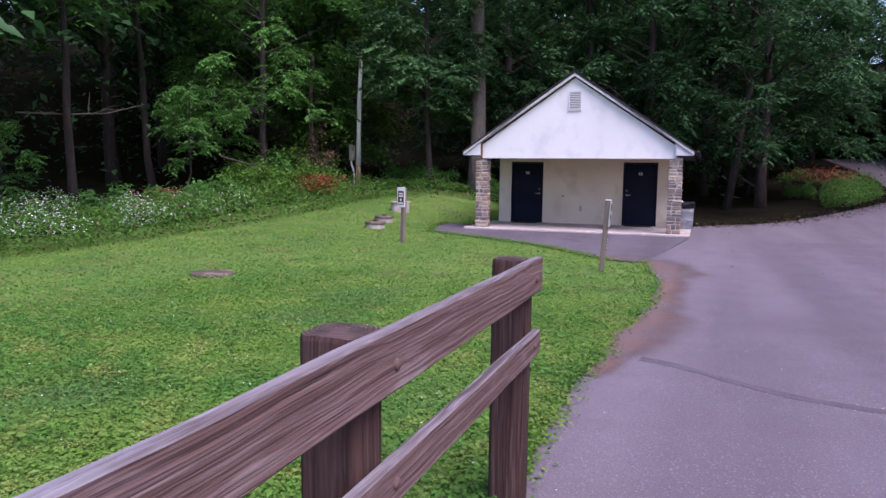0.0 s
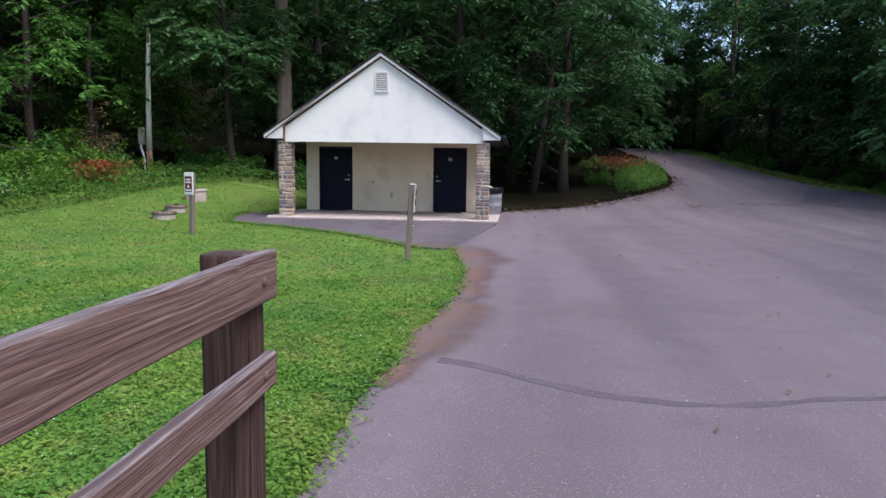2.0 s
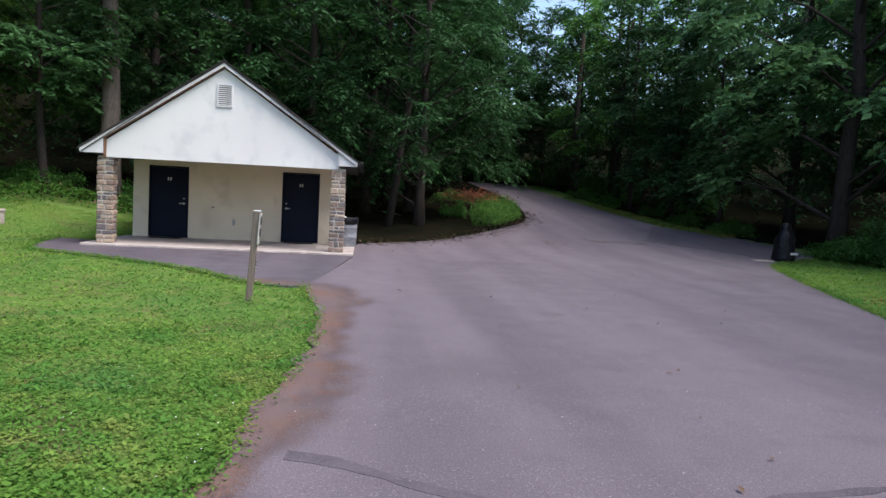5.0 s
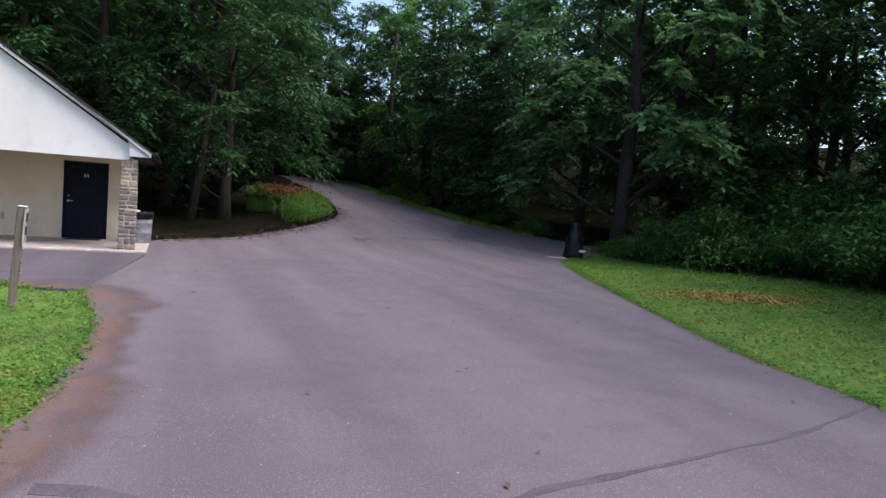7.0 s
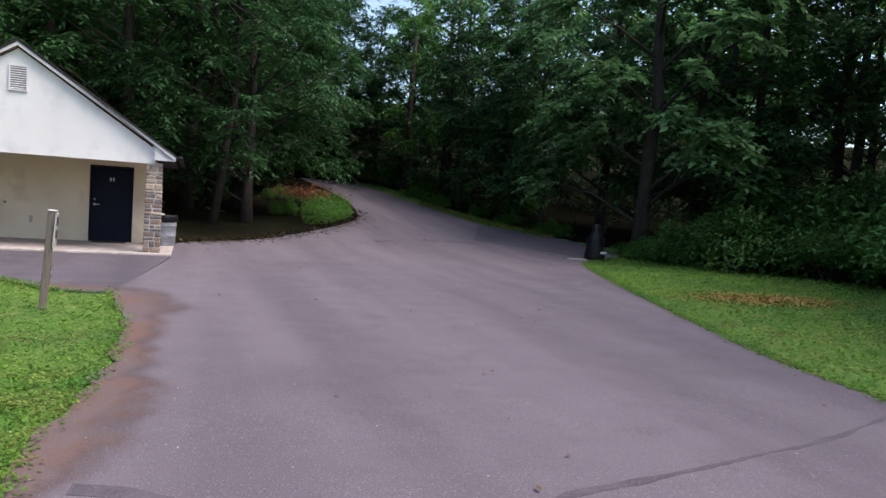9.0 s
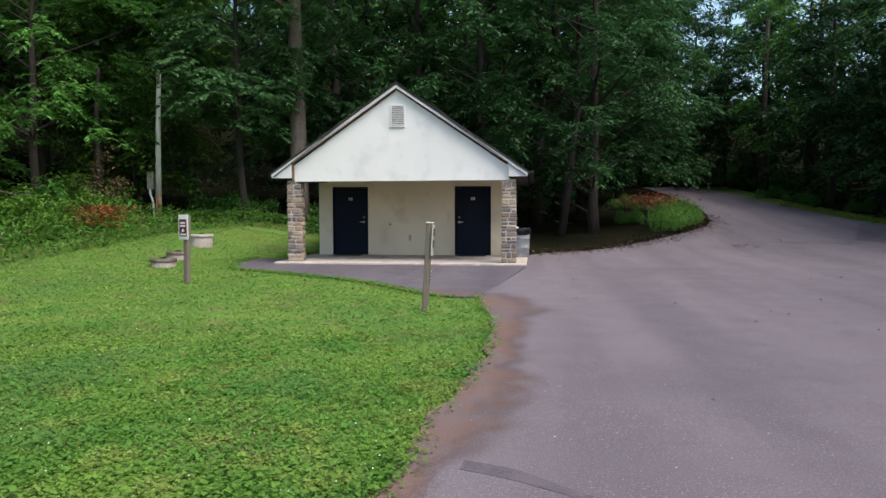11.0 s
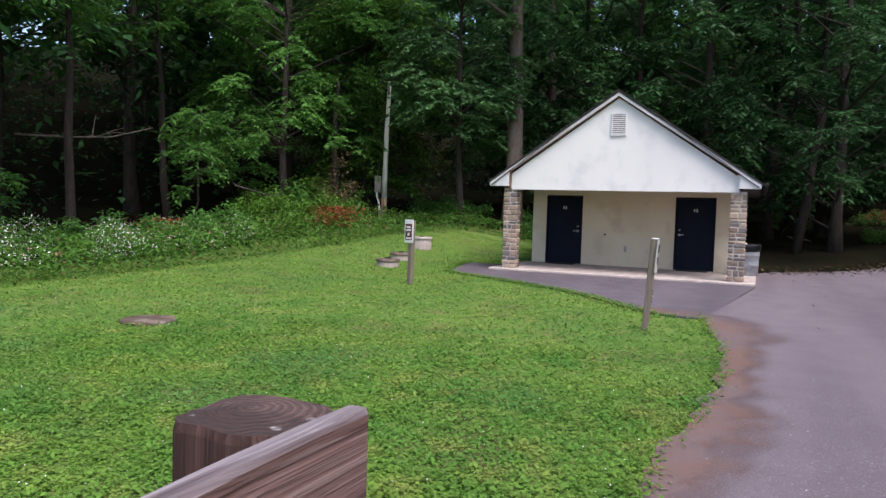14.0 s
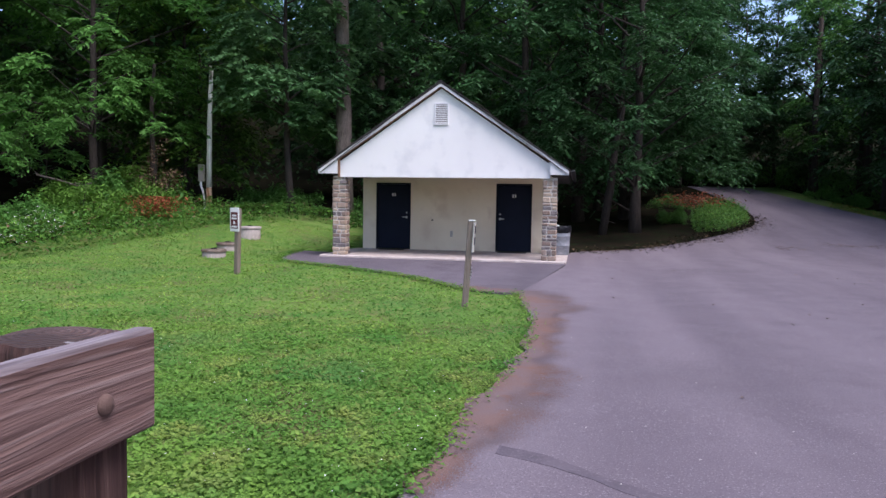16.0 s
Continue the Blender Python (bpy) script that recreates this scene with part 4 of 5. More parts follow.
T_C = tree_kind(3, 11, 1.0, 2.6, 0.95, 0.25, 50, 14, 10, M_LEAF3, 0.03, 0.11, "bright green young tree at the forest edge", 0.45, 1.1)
T_D = tree_kind(5, 19, 5.5, 4.4, 1.7, 0.55, 44, 6, 9, M_LEAF_SHADE, 0.0, 0.30, "tall forest tree with a bare lower trunk", 0.5, 1.2, 12)
T_E = tree_kind(6, 18, 6.5, 3.8, 1.6, 0.55, 40, 6, 9, M_LEAF, 0.02, 0.20, "tall slim forest tree with a bare lower trunk", 0.5, 1.2, 12)


T_G = tree_kind(7, 19, 9.0, 4.2, 1.5, 0.42, 40, 9, 10, M_LEAF2, 0.005, 0.37, "tall maple with a thick grey-brown trunk behind the building", 0.6, 1.2, 14, M_BARK_PALE)
T_M = tree_kind(10, 12.5, 3.1, 2.1, 0.75, 0.26, 66, 18, 11, M_LEAF2, -0.02, 0.16, "broad-leaved maple leaning out beside the building", 0.62, 1.0)
T_S = tree_kind(11, 4.6, 1.8, 1.0, 0.5, 0.23, 18, 9, 8, M_LEAF, 0.02, 0.05, "slender bright green sapling before the dark wood", 0.36, 0.9, 18)
T_H = tree_kind(8, 16, 7.0, 3.6, 1.0, 0.31, 42, 13, 10, M_LEAF, 0.015, 0.16, "slim walnut with a high crown over a bare trunk", 0.36, 1.1, 18)
T_R = tree_kind(9, 12, 1.4, 2.8, 0.85, 0.29, 48, 14, 9, M_LEAF_SHADE, 0.02, 0.13, "young tree crowding the far side of the drive, leaves darkened for shade", 0.42, 1.2)


def plant_tree(proto, x, y, s=1.0, rz=0.0, first=set()):
    m = pose(x, y, height(x, y) - 0.05, 0, 0, rz) @ Matrix.Scale(s, 4)
    if proto.name not in first:
        first.add(proto.name)
        proto.matrix_basis = m
        return proto
    t = copy_thing(proto, m)
    t.matrix_basis = m
    return t


EDGE = [  # the trees that stand at the forest's rim, and six added at the right for shade
    (T_G, -5.6, 8.5, 1.0, 20), (T_M, -7.5, 8.1, 0.95, 20), (T_B, -7.6, 13.6, 0.85, 20), (T_S, -14.0, 0.1, 1.0, 60), (T_S, -14.6, 3.4, 0.8, 160), (T_H, -16.6, -2.4, 1.0, 10), (T_A, -14.3, 5.4, 1.0, 130), (T_C, -13.6, 10.6, 1.15, 200), (T_B, -4.4, 14.8, 1.0, 100),
    (T_H, -19.5, 4.5, 1.05, 80), (T_H, -20.0, -6.5, 1.05, 220), (T_H, -18.0, -9.0, 1.0, 20), (T_H, -17.2, -5.6, 0.9, 280),
    (T_F, 5.8, 10.2, 0.9, 40), (T_F, 5.6, 14.6, 0.95, 150), (T_F, 6.6, 21.4, 1.0, 250), (T_F, 1.0, 11.5, 1.0, 310), (T_F, 8.6, 26.0, 1.0, 100),
    (T_F, 4.6, 18.2, 1.05, 80), (T_F, 3.6, 13.4, 1.05, 10), (T_F, -1.6, 13.2, 1.0, 210), (T_C, -15.2, 14.0, 1.4, 10), (T_A, -16.8, 9.0, 1.1, 300), (T_H, -22.5, -1.0, 1.1, 5),
    (T_F, 13.4, 39.0, 1.0, 80), (T_F, 15.6, 38.0, 0.9, 60), (T_F, 10.6, 34.5, 0.95, 10), (T_R, 21.4, 19.2, 1.2, 170), (T_F, 33.0, 2.0, 1.15, 40),
    (T_F, 27, 10, 1.15, 140), (T_R, 18.9, 21.6, 1.1, 15), (T_R, 20.6, 14.4, 1.0, 75), (T_R, 19.8, 17.4, 1.0, 200), (T_B, 23.5, 13.0, 1.1, 90), (T_B, 21.3, 6.6, 1.35, 190), (T_F, 25.5, 7.0, 1.05, 280), (T_F, 28.0, 2.5, 1.1, 330),
    # last six walnuts here: added beyond the view's right edge to shade the verge
    (T_F, 29.5, -3.0, 1.1, 200), (T_A, 20.0, 26.5, 1.1, 45), (T_R, 18.1, 30.5, 1.2, 5), (T_F, 11.6, 38.5, 1.0, 222), (T_R, 17.2, 36.2, 1.1, 33), (T_R, 19.6, 33.6, 1.1, 133), (T_R, 22.2, 30.4, 1.2, 233), (T_R, 23.8, 26.4, 1.2, 60), (T_R, 15.0, 41.5, 1.2, 160), (T_F, 30.5, -7.5, 1.45, 20), (T_F, 30, -12.5, 1.5, 60), (T_F, 29.5, -18, 1.5, 120), (T_F, 26, -12, 1.45, 200), (T_F, 25, -17, 1.5, 10), (T_F, 24, -22, 1.5, 90),
]
for p, x, y, s, r in EDGE:
    plant_tree(p, x, y, s, r)
rnd = random.Random(11)
spots = [(x, y) for _, x, y, *_ in EDGE]
for _ in range(6000):
    if len(spots) > 128:
        break
    x, y = rnd.uniform(-46, 54), rnd.uniform(-14, 54)
    if in_open(x, y) or in_gap(x, y) or abs(x - 3.6) > 2.6 * (y + 20) or (9.5 < x < 19 and y < 36.5):
        continue
    if any((x - a) ** 2 + (y - b) ** 2 < (3.3 if x > 17 and y > 6 else 2.9) ** 2 for a, b in spots):
        continue
    if any(in_open(x + a, y + b) for a, b in ((2.2, 0), (-2.2, 0), (0, -2.2))):
        continue
    spots.append((x, y))
    plant_tree(rnd.choice((T_D, T_E)), x, y, rnd.uniform(0.85, 1.2), rnd.uniform(0, 360))


def crown_points(rng, boughs, per, reach, flat):
    """Leaf places in flattened, drooping clouds round bough ends."""
    pts = []
    for b in boughs:
        n = int(per * rng.uniform(0.6, 1.4))
        r = reach * rng.uniform(0.6, 1.3)
        q = rng.normal(0, 1, (n, 3))
        q /= np.linalg.norm(q, axis=1, keepdims=True)
        q *= (rng.uniform(0.15, 1, n) ** 0.6)[:, None] * r
        q[:, 2] *= flat
        q[:, 2] -= 0.25 * (q[:, 0] ** 2 + q[:, 1] ** 2) / r
        pts.append(b + q)
    return np.vstack(pts)


def bush_kind(seed, tall, radius, n, size, mat, label, category="bush", name="bush"):
    rng = np.random.default_rng(seed)
    t = thing(name, 0, -400 - seed * 20, 0, label, category, "roadside " + category + "es")
    bm = bmesh.new()
    boughs = []
    for i in range(16):
        a, w = rng.uniform(0, 2 * np.pi), radius * math.sqrt(rng.uniform(0.02, 1))
        z = tall * (1 - 0.5 * (w / radius) ** 2) * rng.uniform(0.35, 0.95)
        tip = np.array([w * math.cos(a), w * math.sin(a), z])
        boughs.append(tip)
        add_tube(bm, [(0.15 * math.cos(a), 0.15 * math.sin(a), -0.1), tuple(tip * [0.6, 0.6, 0.6]), tuple(tip)], [0.025, 0.018, 0.006], 5, caps=False)
    part("branch_frame", bm, M_BARK, t)
    pts = crown_points(rng, boughs, n / 16, radius * 0.5, 0.75)
    pts[:, 2] = np.abs(pts[:, 2]) + 0.03
    v, f = leaves(rng, pts, size, 0.3)
    ob = new("foliage", mesh_np("foliage", v, f, [mat]))
    ob.parent = t
    return t


B_A = bush_kind(21, 2.3, 1.7, 4600, 0.20, M_SHRUB, "rounded dark green shrub at the grass edge")
B_B = bush_kind(22, 1.3, 1.2, 2600, 0.15, M_LEAF, "low green undergrowth at the forest edge")
B_C = bush_kind(23, 1.7, 1.2, 2200, 0.17, M_LEAF3, "bright yellow-green shrub at the forest edge")
BUSHES = [(B_A, 21.4, 4.0, 0.75, 0), (B_A, 22.3, 2.0, 1.0, 70), (B_A, 24.0, -0.4, 0.85, 140), (B_A, 24.4, -3.4, 1.25, 210), (B_A, 26.2, -6.4, 1.0, 300),
          (B_A, 24.4, 2.4, 1.55, 20), (B_A, 26.4, -1.0, 1.25, 200), (B_A, 26.6, 1.2, 1.7, 100), (B_A, 27.6, -9.5, 1.3, 50), (B_B, 20.8, 5.6, 0.8, 10), (B_A, 27.2, -4.4, 1.5, 30),
          (B_C, -11.6, 4.2, 0.9, 0), (B_C, -12.3, 2.0, 1.0, 50), (B_B, -12.6, 0.0, 1.1, 90), (B_B, -12.8, -2.2, 1.1, 150), (B_B, -13.3, -4.6, 1.1, 210),
          (B_B, -13.8, -7.0, 1.1, 20), (B_B, -12.9, 5.6, 1.0, 250), (B_C, -13.6, 3.6, 1.1, 130), (B_B, -9.6, 9.2, 0.9, 130), (B_B, -7.8, 8.9, 0.9, 30),
          (B_B, -4.4, 8.8, 0.9, 300), (B_B, 7.4, 13.6, 0.6, 120), (B_B, 8.2, 19.6, 0.7, 220),
          (B_B, 19.3, 14.8, 0.6, 20), (B_B, 18.9, 18.4, 0.6, 90), (B_B, 17.6, 22.0, 0.7, 160), (B_B, 19.9, 11.6, 0.7, 10), (B_B, 17.4, 26.0, 0.7, 190), (B_B, 13.4, 38.0, 1.6, 20), (B_B, 15.6, 38.6, 1.7, 80), (B_B, 17.8, 38.4, 1.7, 140), (B_B, 18.8, 33.4, 1.5, 200), (B_B, 20.6, 29.4, 1.5, 260), (B_B, 21.8, 24.8, 1.5, 10), (B_B, 22.2, 20.6, 1.4, 100)]
for p, x, y, s, r in BUSHES:
    plant_tree(p, x, y, s, r)


def scatter_stuff(name, label, category, places, size, mats, droop=0.0, aspect=0.6, seed=1, pick=None, up=0.6):
    rng = np.random.default_rng(seed)
    v, f = leaves(rng, places, size, droop, aspect=aspect, tilt=1 - up)
    idx = None
    if len(mats) > 1:
        idx = np.repeat(rng.choice(len(mats), len(places), p=pick), 2)
    ob = new(name, mesh_np(name, v, f, mats, idx))
    return tagged(ob, label, category, kind="stuff")


def in_poly(poly, x, y):
    c = np.zeros(len(x), bool)
    for (xa, ya), (xb, yb) in zip(poly, poly[1:] + poly[:1]):
        if ya == yb:
            continue
        hit = ((ya > y) != (yb > y)) & (x < (xb - xa) * (y - ya) / (yb - ya) + xa)
        c ^= hit
    return c


LAWN = [tuple(p) for p in resample(ROAD_L[:12], 60)] + [(2.0, -6.05), (1.2, -5.3), (0.3, -4.25), (-0.9, -3.3), (-2.5, -2.3), (-3.8, -1.45), (-4.35, 1.5), (-3.4, 1.7), (-3.1, 7), (-9, 6),
                                                        (-10, -2), (-11.5, -20), (2.7, -24)]
RIGHT = [tuple(p) for p in resample(ROAD_R[1:11], 40)] + [(20, 6), (23, 3), (25, -4), (28, -14), (26, -20)]


def grass_points(poly, x0, x1, y0, y1, n, z, seed):
    rng = np.random.default_rng(seed)
    x, y = rng.uniform(x0, x1, n), rng.uniform(y0, y1, n)
    k = in_poly(poly, x, y)
    x, y = x[k], y[k]
    return np.stack([x, y, np.array([height(a, b) for a, b in zip(x, y)]) + rng.uniform(0.2, 1, len(x)) * z], 1)


near = grass_points(LAWN, -5.2, 3.2, -18.5, -8.6, 245000, 0.035, 3)
near = near[np.random.default_rng(9).uniform(0, 1, len(near)) < np.clip((-8.6 - near[:, 1]) / 5.5, 0, 1) * np.clip((near[:, 0] + 5.2) / 1.5, 0, 1)]
mid = grass_points(LAWN, -11, 3.2, -24, 6, 150000, 0.035, 4)
scatter_stuff("lawn_clover", "short green clover and grass leaves of the mown lawn", "grass", near, 0.029, [M_BLADE], 0.0, 0.75, 5, up=0.8)
scatter_stuff("lawn_grass", "short green grass of the mown lawn", "grass", mid, 0.055, [M_BLADE], 0.0, 0.6, 6, up=0.8)
scatter_stuff("verge_grass", "short green grass of the verge beside the drive", "grass", grass_points(RIGHT, 10, 27, -16, 6, 70000, 0.06, 7), 0.08, [M_BLADE], 0.0, 0.6, 8, up=0.8)


# the deep wood behind the rim: an added canopy to block light, shade-dark foliage at eye level further in
def wood_points(n, z0, z1, margin, seed, thin):
    rng = np.random.default_rng(seed)
    x, y = rng.uniform(-62, 70, n), rng.uniform(-24, 75, n)
    k = np.ones(n, bool)
    for a, b in ((margin, 0), (-margin, 0), (0, -margin), (0, margin), (0, 0)):
        k &= ~in_poly(OPEN, x + a, y + b)
    x, y = x[k], y[k]
    z = np.array([height(a, b) for a, b in zip(x, y)]) + rng.uniform(z0, z1, len(x))
    keep = np.array([noise.noise((a * 0.22, b * 0.22, c * 0.3)) for a, b, c in zip(x, y, z)]) > thin
    keep &= ~((x > 14) & (x < 26) & (y > 6) & (y < 40) & (z0 > 5))  # light falls in above the drive
    gap = np.array([noise.noise((a * 0.16 + 9, b * 0.16, c * 0.25)) for a, b, c in zip(x, y, z)])
    keep &= ~((x > 15) & (y > 8) & (z > 5.0) & (gap < 0.07))  # sky shows through the thin wood beyond the drive
    keep &= ~(in_gap(x, y) & (z > 4.0))
    keep &= ~((x < -2) & (x > -30) & (y > 13) & (z - 3 > 5.0) & (gap < 0.16))
    return np.stack([x, y, z], 1)[keep]


# leaf roof added to darken the wood below it
scatter_stuff("wood_canopy", "leaf layer added over the wood to keep light out, leaves coloured dark", "foliage", wood_points(150000, 6.5, 14, 8.5, 31, -0.08), 0.62, [M_LEAF_SHADE], 0.3, 0.6, 32)
scatter_stuff("wood_understorey", "foliage deep inside the wood, coloured dark for the shade there", "foliage", wood_points(160000, 0.2, 9, 6.0, 33, -0.05), 0.40, [M_LEAF_SHADE], 0.3, 0.5, 34)

# tall weeds and white flowers between lawn and wood
MEADOW = [(-9.2, -14), (-9.0, -10), (-9.3, -6.5), (-9.5, -3.8), (-9.3, -1.6), (-8.6, 0.6), (-8.4, 2.6), (-8.0, 4.6), (-6.4, 6.4), (-4.0, 7.0), (-4.0, 8.6), (-9, 9), (-12.5, 6), (-13, 0), (-14, -14)]
rng = np.random.default_rng(41)
mx, my = rng.uniform(-14, -4, 46000), rng.uniform(-14, 9, 46000)
mk = in_poly(MEADOW, mx, my)
mx, my = mx[mk], my[mk]
clump = np.array([noise.noise((a * 0.7, b * 0.7, 3.0)) for a, b in zip(mx, my)])
into = np.clip((-mx - 8.3 + np.clip(my, 0, 8) * -0.15) / 2.0, 0.15, 1.0)
mz = rng.uniform(0.05, 1, len(mx)) * (0.35 + 0.55 * into + 0.45 * clump)
weeds = np.stack([mx, my, np.array([height(a, b) for a, b in zip(mx, my)]) + np.clip(mz, 0.02, 2)], 1)
scatter_stuff("tall_weeds", "tall green weeds along the lawn's far edge", "weeds", weeds, 0.15, [M_LEAF3, M_LEAF, M_BROWNLEAF], 0.2, 0.4, 42, [0.56, 0.38, 0.06])
fl = weeds[(clump > 0.02) & (mz > 0.25) & (my < 0) & (rng.uniform(0, 1, len(mx)) < np.where(my < -5, 1.0, 0.4))]
fl = fl + [0, 0, 0.1]
scatter_stuff("white_wildflowers", "small white wildflowers among the weeds", "flowers", fl, 0.04, [M_FLOWER], 0.0, 0.9, 43)
red = np.stack([rng.normal(-10.3, 0.45, 900), rng.normal(3.2, 0.5, 900), rng.uniform(0.35, 1.0, 900) + height(-10.3, 3.2)], 1)
scatter_stuff("rusty_weeds", "patch of rust-red dying leaves in the weeds", "weeds", red, 0.13, [M_REDPLANT], 0.2, 0.4, 44)

# bright grass and rusty growth on the bank beside the bend
BANK = [(8.0, 10.2), (9.0, 10.6), (10.6, 13.2), (11.4, 17.0), (11.8, 22.0), (10.8, 23), (9.4, 18.5), (8.4, 14.0)]
rng = np.random.default_rng(51)
bx, by = rng.uniform(5, 12, 42000), rng.uniform(9, 22, 42000)
bk = in_poly(BANK, bx, by)
bx, by = bx[bk], by[bk]
bank = np.stack([bx, by, np.array([height(a, c) for a, c in zip(bx, by)]) + rng.uniform(0, 1, len(bx)) ** 2 * 0.42 + 0.02], 1)[::2]
scatter_stuff("bank_grass", "rough green grass on the bank at the bend", "grass", bank, 0.13, [M_LEAF3, M_LEAF], -0.5, 0.3, 52, [0.4, 0.6])
q = rng.normal(0, 1, (900, 3)) * [0.7, 0.9, 0.16] + [9.0, 17.6, height(9.0, 17.6) + 0.65]
scatter_stuff("rusty_bracken", "rust-brown dying bracken on the bank", "weeds", q, 0.16, [M_REDPLANT, M_BROWNLEAF], 0.2, 0.4, 53, [0.5, 0.5])
VERGE = [(16.2, 21.0), (16.9, 16.2), (17.5, 12.8), (18.7, 9.8), (19.8, 10.6), (18.3, 14.0), (17.6, 18.0), (17.0, 23.0)]
bx, by = rng.uniform(16, 20, 14000), rng.uniform(9, 23, 14000)
bk = in_poly(VERGE, bx, by)
bx, by = bx[bk], by[bk]
scatter_stuff("far_verge_grass", "strip of yellowish grass along the drive", "grass",
              np.stack([bx, by, np.array([height(a, c) for a, c in zip(bx, by)]) + rng.uniform(0.02, 0.2, len(bx))], 1), 0.11, [M_LEAF3, M_OCHRE], 0.2, 0.35, 54, [0.7, 0.3])
q = rng.normal(0, 1, (3200, 2)) * [1.0, 0.45] + [16.3, -5.4]
scatter_stuff("dead_grass_patch", "patch of ochre dead grass in the verge", "grass",
              np.stack([q[:, 0], q[:, 1], np.array([height(a, c) for a, c in q]) + rng.uniform(0.03, 0.07, len(q))], 1), 0.09, [M_OCHRE], 0.1, 0.5, 55)
# leaf litter and pale grit on the drive
q = np.vstack([rng.normal(0, 1, (60, 2)) * [0.35, 0.25] + [10.4, 6.6], rng.normal(0, 1, (60, 2)) * [0.5, 0.2] + [13.4, 7.4], rng.normal(0, 1, (50, 2)) * [0.3, 0.2] + [12.3, 7.6],
               rng.uniform(0, 1, (50, 2)) * [7, 22] + [3.6, -17]])
scatter_stuff("fallen_leaves", "a few brown fallen leaves on the asphalt", "leaves",
              np.stack([q[:, 0], q[:, 1], np.array([height(a, c) for a, c in q]) + 0.045], 1), 0.075, [M_BROWNLEAF], 0.0, 0.5, 56, up=0.9)
q = rng.uniform(0, 1, (600, 2)) * [8, 24] + [2.9, -18]
q = q[q[:, 0] < 10.2]
scatter_stuff("grit", "pale grit lying on the asphalt", "gravel", np.stack([q[:, 0], q[:, 1], np.array([height(a, c) for a, c in q]) + 0.036], 1), 0.017, [M_GREYMARK], 0.0, 0.7, 57, up=0.9)
# broad-leaved weeds in patches of the near lawn
wd = grass_points(LAWN, -4.5, 3.0, -19.5, -9.5, 60000, 0.05, 75)
wd = wd[np.array([noise.noise((a * 1.1, b * 1.1, 6.0)) + 0.35 * noise.noise((a * 4, b * 4, 2.0)) + rng.normal(0, 0.25) for a, b, _ in wd]) > 0.3]
scatter_stuff("lawn_weeds", "patches of broad-leaved weeds and large clover in the lawn", "weeds", wd + [0, 0, 0.01], 0.042, [M_BLADE], -0.1, 0.85, 76, up=0.75)
# leaf litter along the drive's rim beyond the building, mostly in the shade-dark floor colour
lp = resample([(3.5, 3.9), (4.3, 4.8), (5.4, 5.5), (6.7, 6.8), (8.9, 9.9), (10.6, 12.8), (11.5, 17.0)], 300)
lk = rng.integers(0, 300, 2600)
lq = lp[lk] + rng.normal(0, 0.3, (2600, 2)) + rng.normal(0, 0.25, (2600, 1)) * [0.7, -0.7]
scatter_stuff("leaf_litter", "leaf litter and dirt along the rim of the drive, some brown, most darkened for shade", "leaves",
              np.stack([lq[:, 0], lq[:, 1], np.array([height(a, c) for a, c in lq]) + rng.uniform(0.034, 0.05, 2600)], 1), 0.085, [M_LITTER_SHADE, M_BROWNLEAF], 0.0, 0.6, 77, [0.8, 0.2], up=0.9)
# clover flowers in the lawn
cl = near[rng.uniform(0, 1, len(near)) < 0.005]
cl2 = mid[rng.uniform(0, 1, len(mid)) < 0.004]
scatter_stuff("clover_flowers", "tiny white clover flowers dotted over the lawn", "flowers", np.vstack([cl, cl2]) + [0, 0, 0.03], 0.012, [M_FLOWER], 0.0, 0.9, 58)


def snag(name, label, category, pts, radii, twigs, seed):
    """A bare stem with a few dead side twigs."""
    r = random.Random(seed)
    x, y, z = pts[0]
    t = thing(name, x, y, z, label, category)
    rel = [Vector(p) - Vector(pts[0]) for p in pts]
    bm = bmesh.new()
    add_tube(bm, rel, radii, 8)
    part("stem", bm, M_SNAG if name == "dead_branch" else M_BARK, t, smooth=True)
    for i in range(twigs):
        k = r.randrange(1, len(rel))
        a = rel[k - 1].lerp(rel[k], r.random())
        d = Vector((r.uniform(-1, 1), r.uniform(-1, 1), r.uniform(-0.1, 0.8))).normalized()
        L = r.uniform(0.4, 1.1)
        bm = bmesh.new()
        add_tube(bm, [a, a + d * L * 0.6 + Vector((0, 0, 0.05)), a + d * L], [0.016, 0.011, 0.005], 5, caps=False)
        part("twig", bm, M_SNAG, t)


M_SNAG = material("dead_wood", (0.13, 0.105, 0.088), (0.19, 0.16, 0.14), 3.0, 1.0, 0.6, 20, stretch=(6, 6, 2))
snag("dead_branch", "bare grey dead branch reaching out of the wood", "branch", [(-18.2, -3.2, 3.5), (-17.2, -2.1, 3.5), (-16.4, -1.1, 3.6), (-15.6, -0.1, 4.0)], [0.03, 0.026, 0.02, 0.008], 7, 1)
snag("dead_branch", "bare grey dead branch low in the wood", "branch", [(-14.4, 2.6, 2.2), (-13.9, 3.2, 2.0), (-13.4, 3.8, 1.75), (-13.0, 4.2, 1.9)], [0.035, 0.03, 0.022, 0.01], 5, 2)
snag("bare_tree", "thin bare standing dead trunk at the wood's edge", "tree", [(-12.6, 6.4, 0.8), (-12.55, 6.4, 3.0), (-12.6, 6.45, 5.0), (-12.5, 6.5, 6.6)], [0.11, 0.10, 0.085, 0.05], 6, 3)
snag("leaning_tree", "bare leaning trunk under the walnut", "tree", [(4.5, 9.3, 0.3), (4.75, 9.4, 2.0), (4.95, 9.5, 4.0), (5.2, 9.6, 5.2)], [0.17, 0.15, 0.12, 0.06], 3, 4)
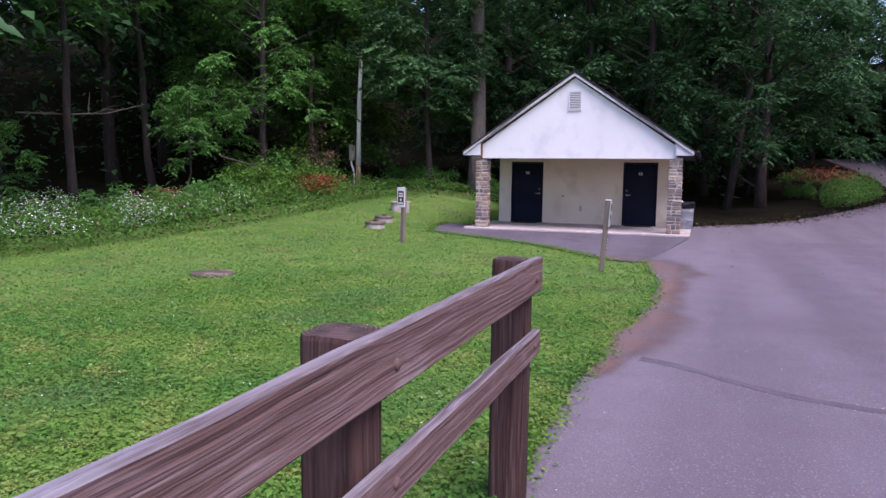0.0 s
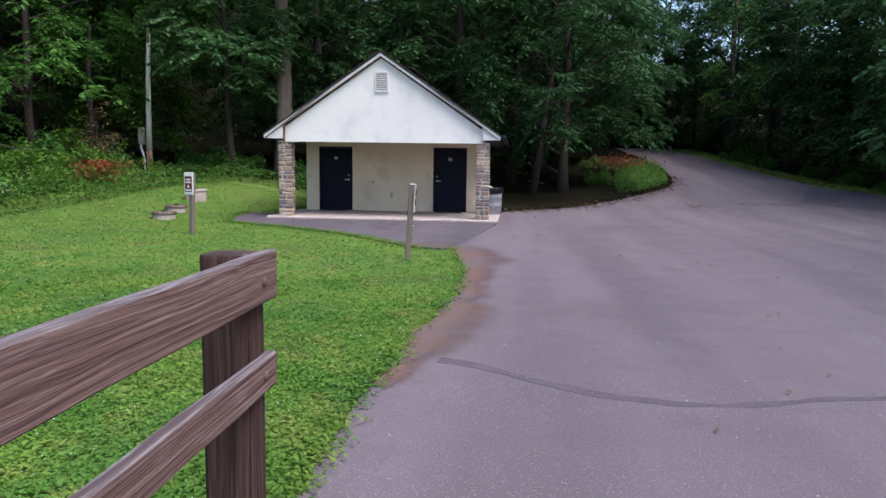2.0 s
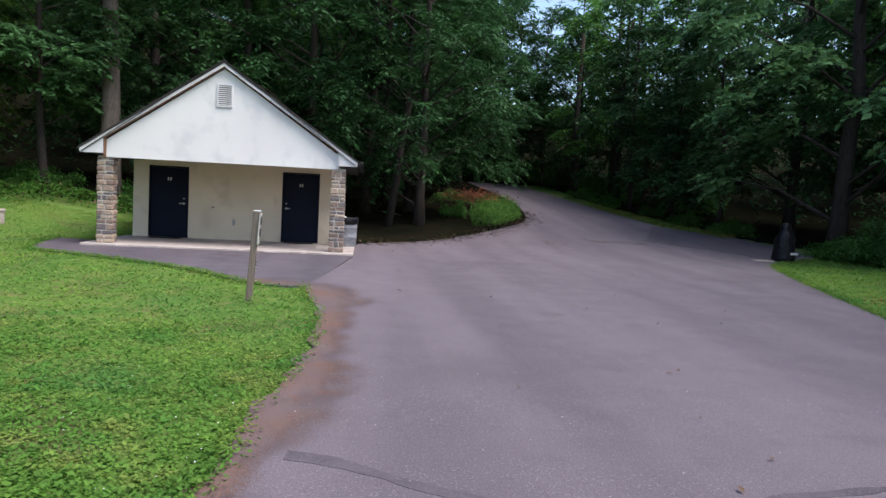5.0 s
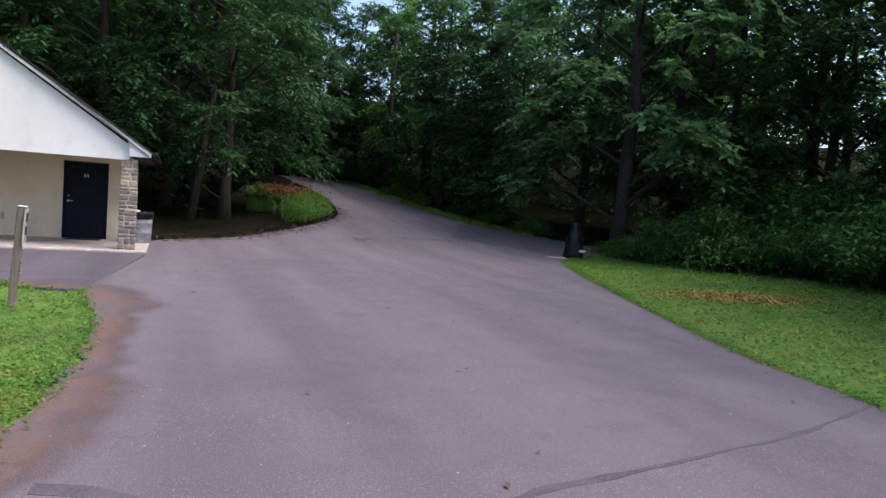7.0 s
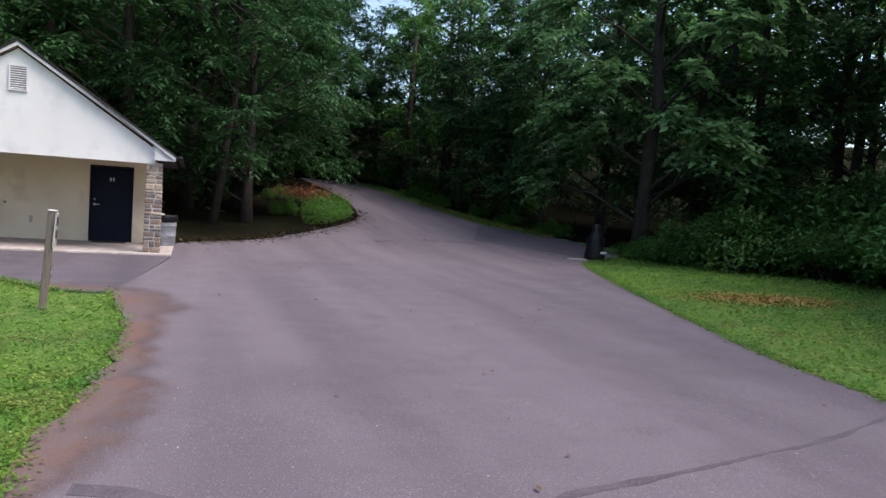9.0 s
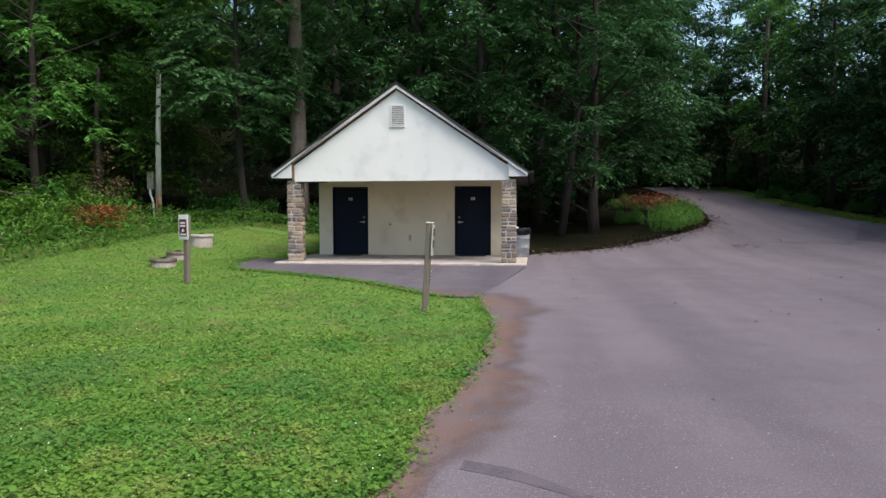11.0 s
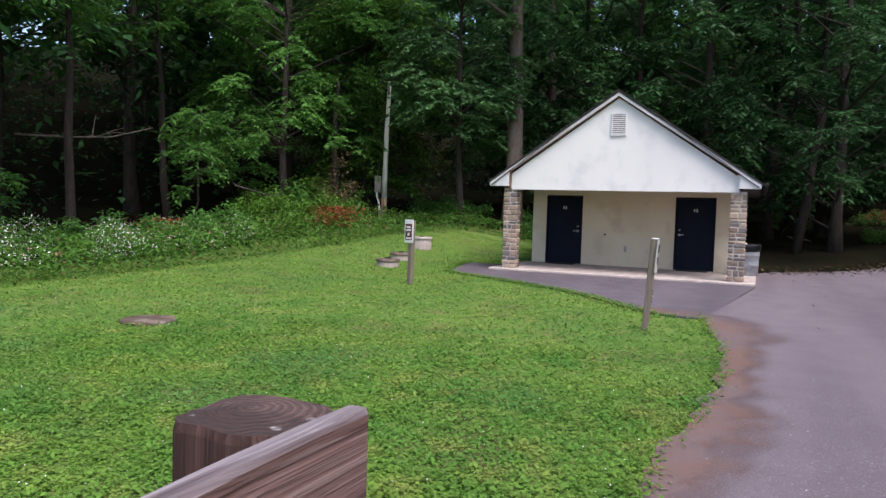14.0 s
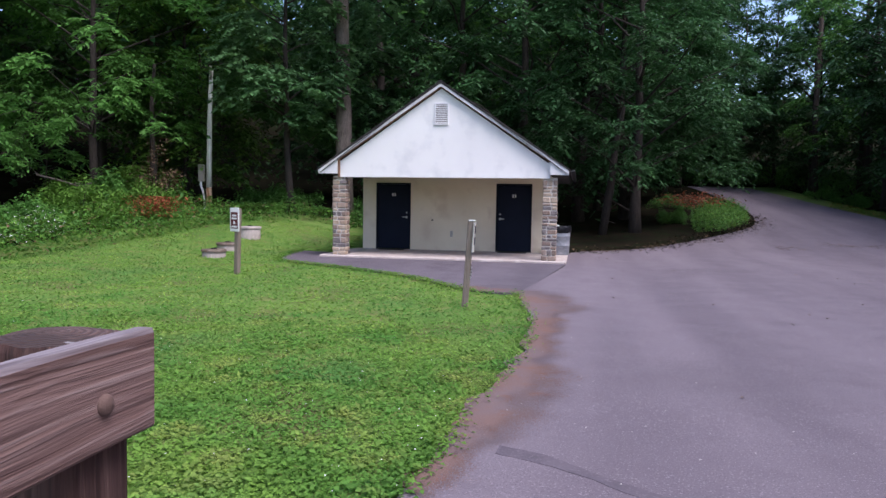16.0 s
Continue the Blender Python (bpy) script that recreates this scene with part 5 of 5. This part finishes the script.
snag("bare_tree", "tall slim bare trunk beyond the shrubs", "tree", [(26.5, 5.9, 0.0), (26.5, 5.9, 4.0), (26.45, 6.0, 8.0), (26.5, 6.0, 13.0)], [0.2, 0.19, 0.17, 0.12], 2, 5)
snag("bare_tree", "tall pale trunk beside the far drive", "tree", [(17.7, 28.1, 2.2), (17.5, 28.1, 7.0), (17.6, 28.1, 13.0)], [0.2, 0.17, 0.12], 2, 6)
snag("bare_tree", "tall leaning trunk beside the far drive", "tree", [(19.9, 27.3, 2.1), (20.0, 27.4, 8.0), (20.7, 27.4, 14.0)], [0.22, 0.19, 0.13], 3, 7)
# a vine-hung stump of brown and green growth, and a sapling beside it
rng = np.random.default_rng(61)
B_D = bush_kind(24, 3.4, 0.8, 900, 0.13, M_BROWNLEAF, "tall brown dying shrub hung with vines")
plant_tree(B_D, -11.5, 4.9, 1.0, 0)
plant_tree(B_C, -11.2, 3.4, 0.9, 40)
plant_tree(B_B, -12.8, 5.1, 1.5, 40)
plant_tree(B_C, -13.0, 6.6, 1.3, 200)
plant_tree(T_S, -14.6, -6.6, 0.7, 130)
red = np.stack([rng.normal(-13.0, 0.5, 350), rng.normal(-2.0, 0.5, 350), rng.uniform(0.5, 1.0, 350) + height(-13, -2)], 1)
scatter_stuff("red_weeds", "dark red leaves among the weeds", "weeds", red, 0.12, [M_REDPLANT], 0.2, 0.4, 62)

# clover creeping over the rims of the asphalt
def rim_points(line, n, spread, z, seed):
    r = np.random.default_rng(seed)
    p = resample(line, 400)
    k = r.integers(0, 400, n)
    q = p[k] + r.normal(0, spread, (n, 2))
    return np.stack([q[:, 0], q[:, 1], np.array([height(a, b) for a, b in q]) + r.uniform(0.03, z, n)], 1)


rim = np.vstack([rim_points([(x - 0.05, y) for x, y in ROAD_L[1:12]], 9000, 0.07, 0.09, 71),
                 rim_points([(2.3, -6.15), (1.9, -6.0), (1.2, -5.32), (0.3, -4.28), (-0.9, -3.34), (-2.5, -2.34), (-3.8, -1.5), (-4.35, 0.2), (-4.4, 1.5)], 5000, 0.07, 0.08, 72),
                 rim_points([(x + 0.06, y) for x, y in ROAD_R[2:12]], 9000, 0.09, 0.10, 73)])
rim = rim[~((rim[:, 0] > 1.9) & (rim[:, 0] < 4) & (rim[:, 1] > -13.4) & (rim[:, 1] < -5.4) & (np.arange(len(rim)) % 5 > 0))]
scatter_stuff("rim_clover", "ragged clover creeping over the asphalt's rim", "grass", rim, 0.04, [M_BLADE], 0.0, 0.6, 74, up=0.7)
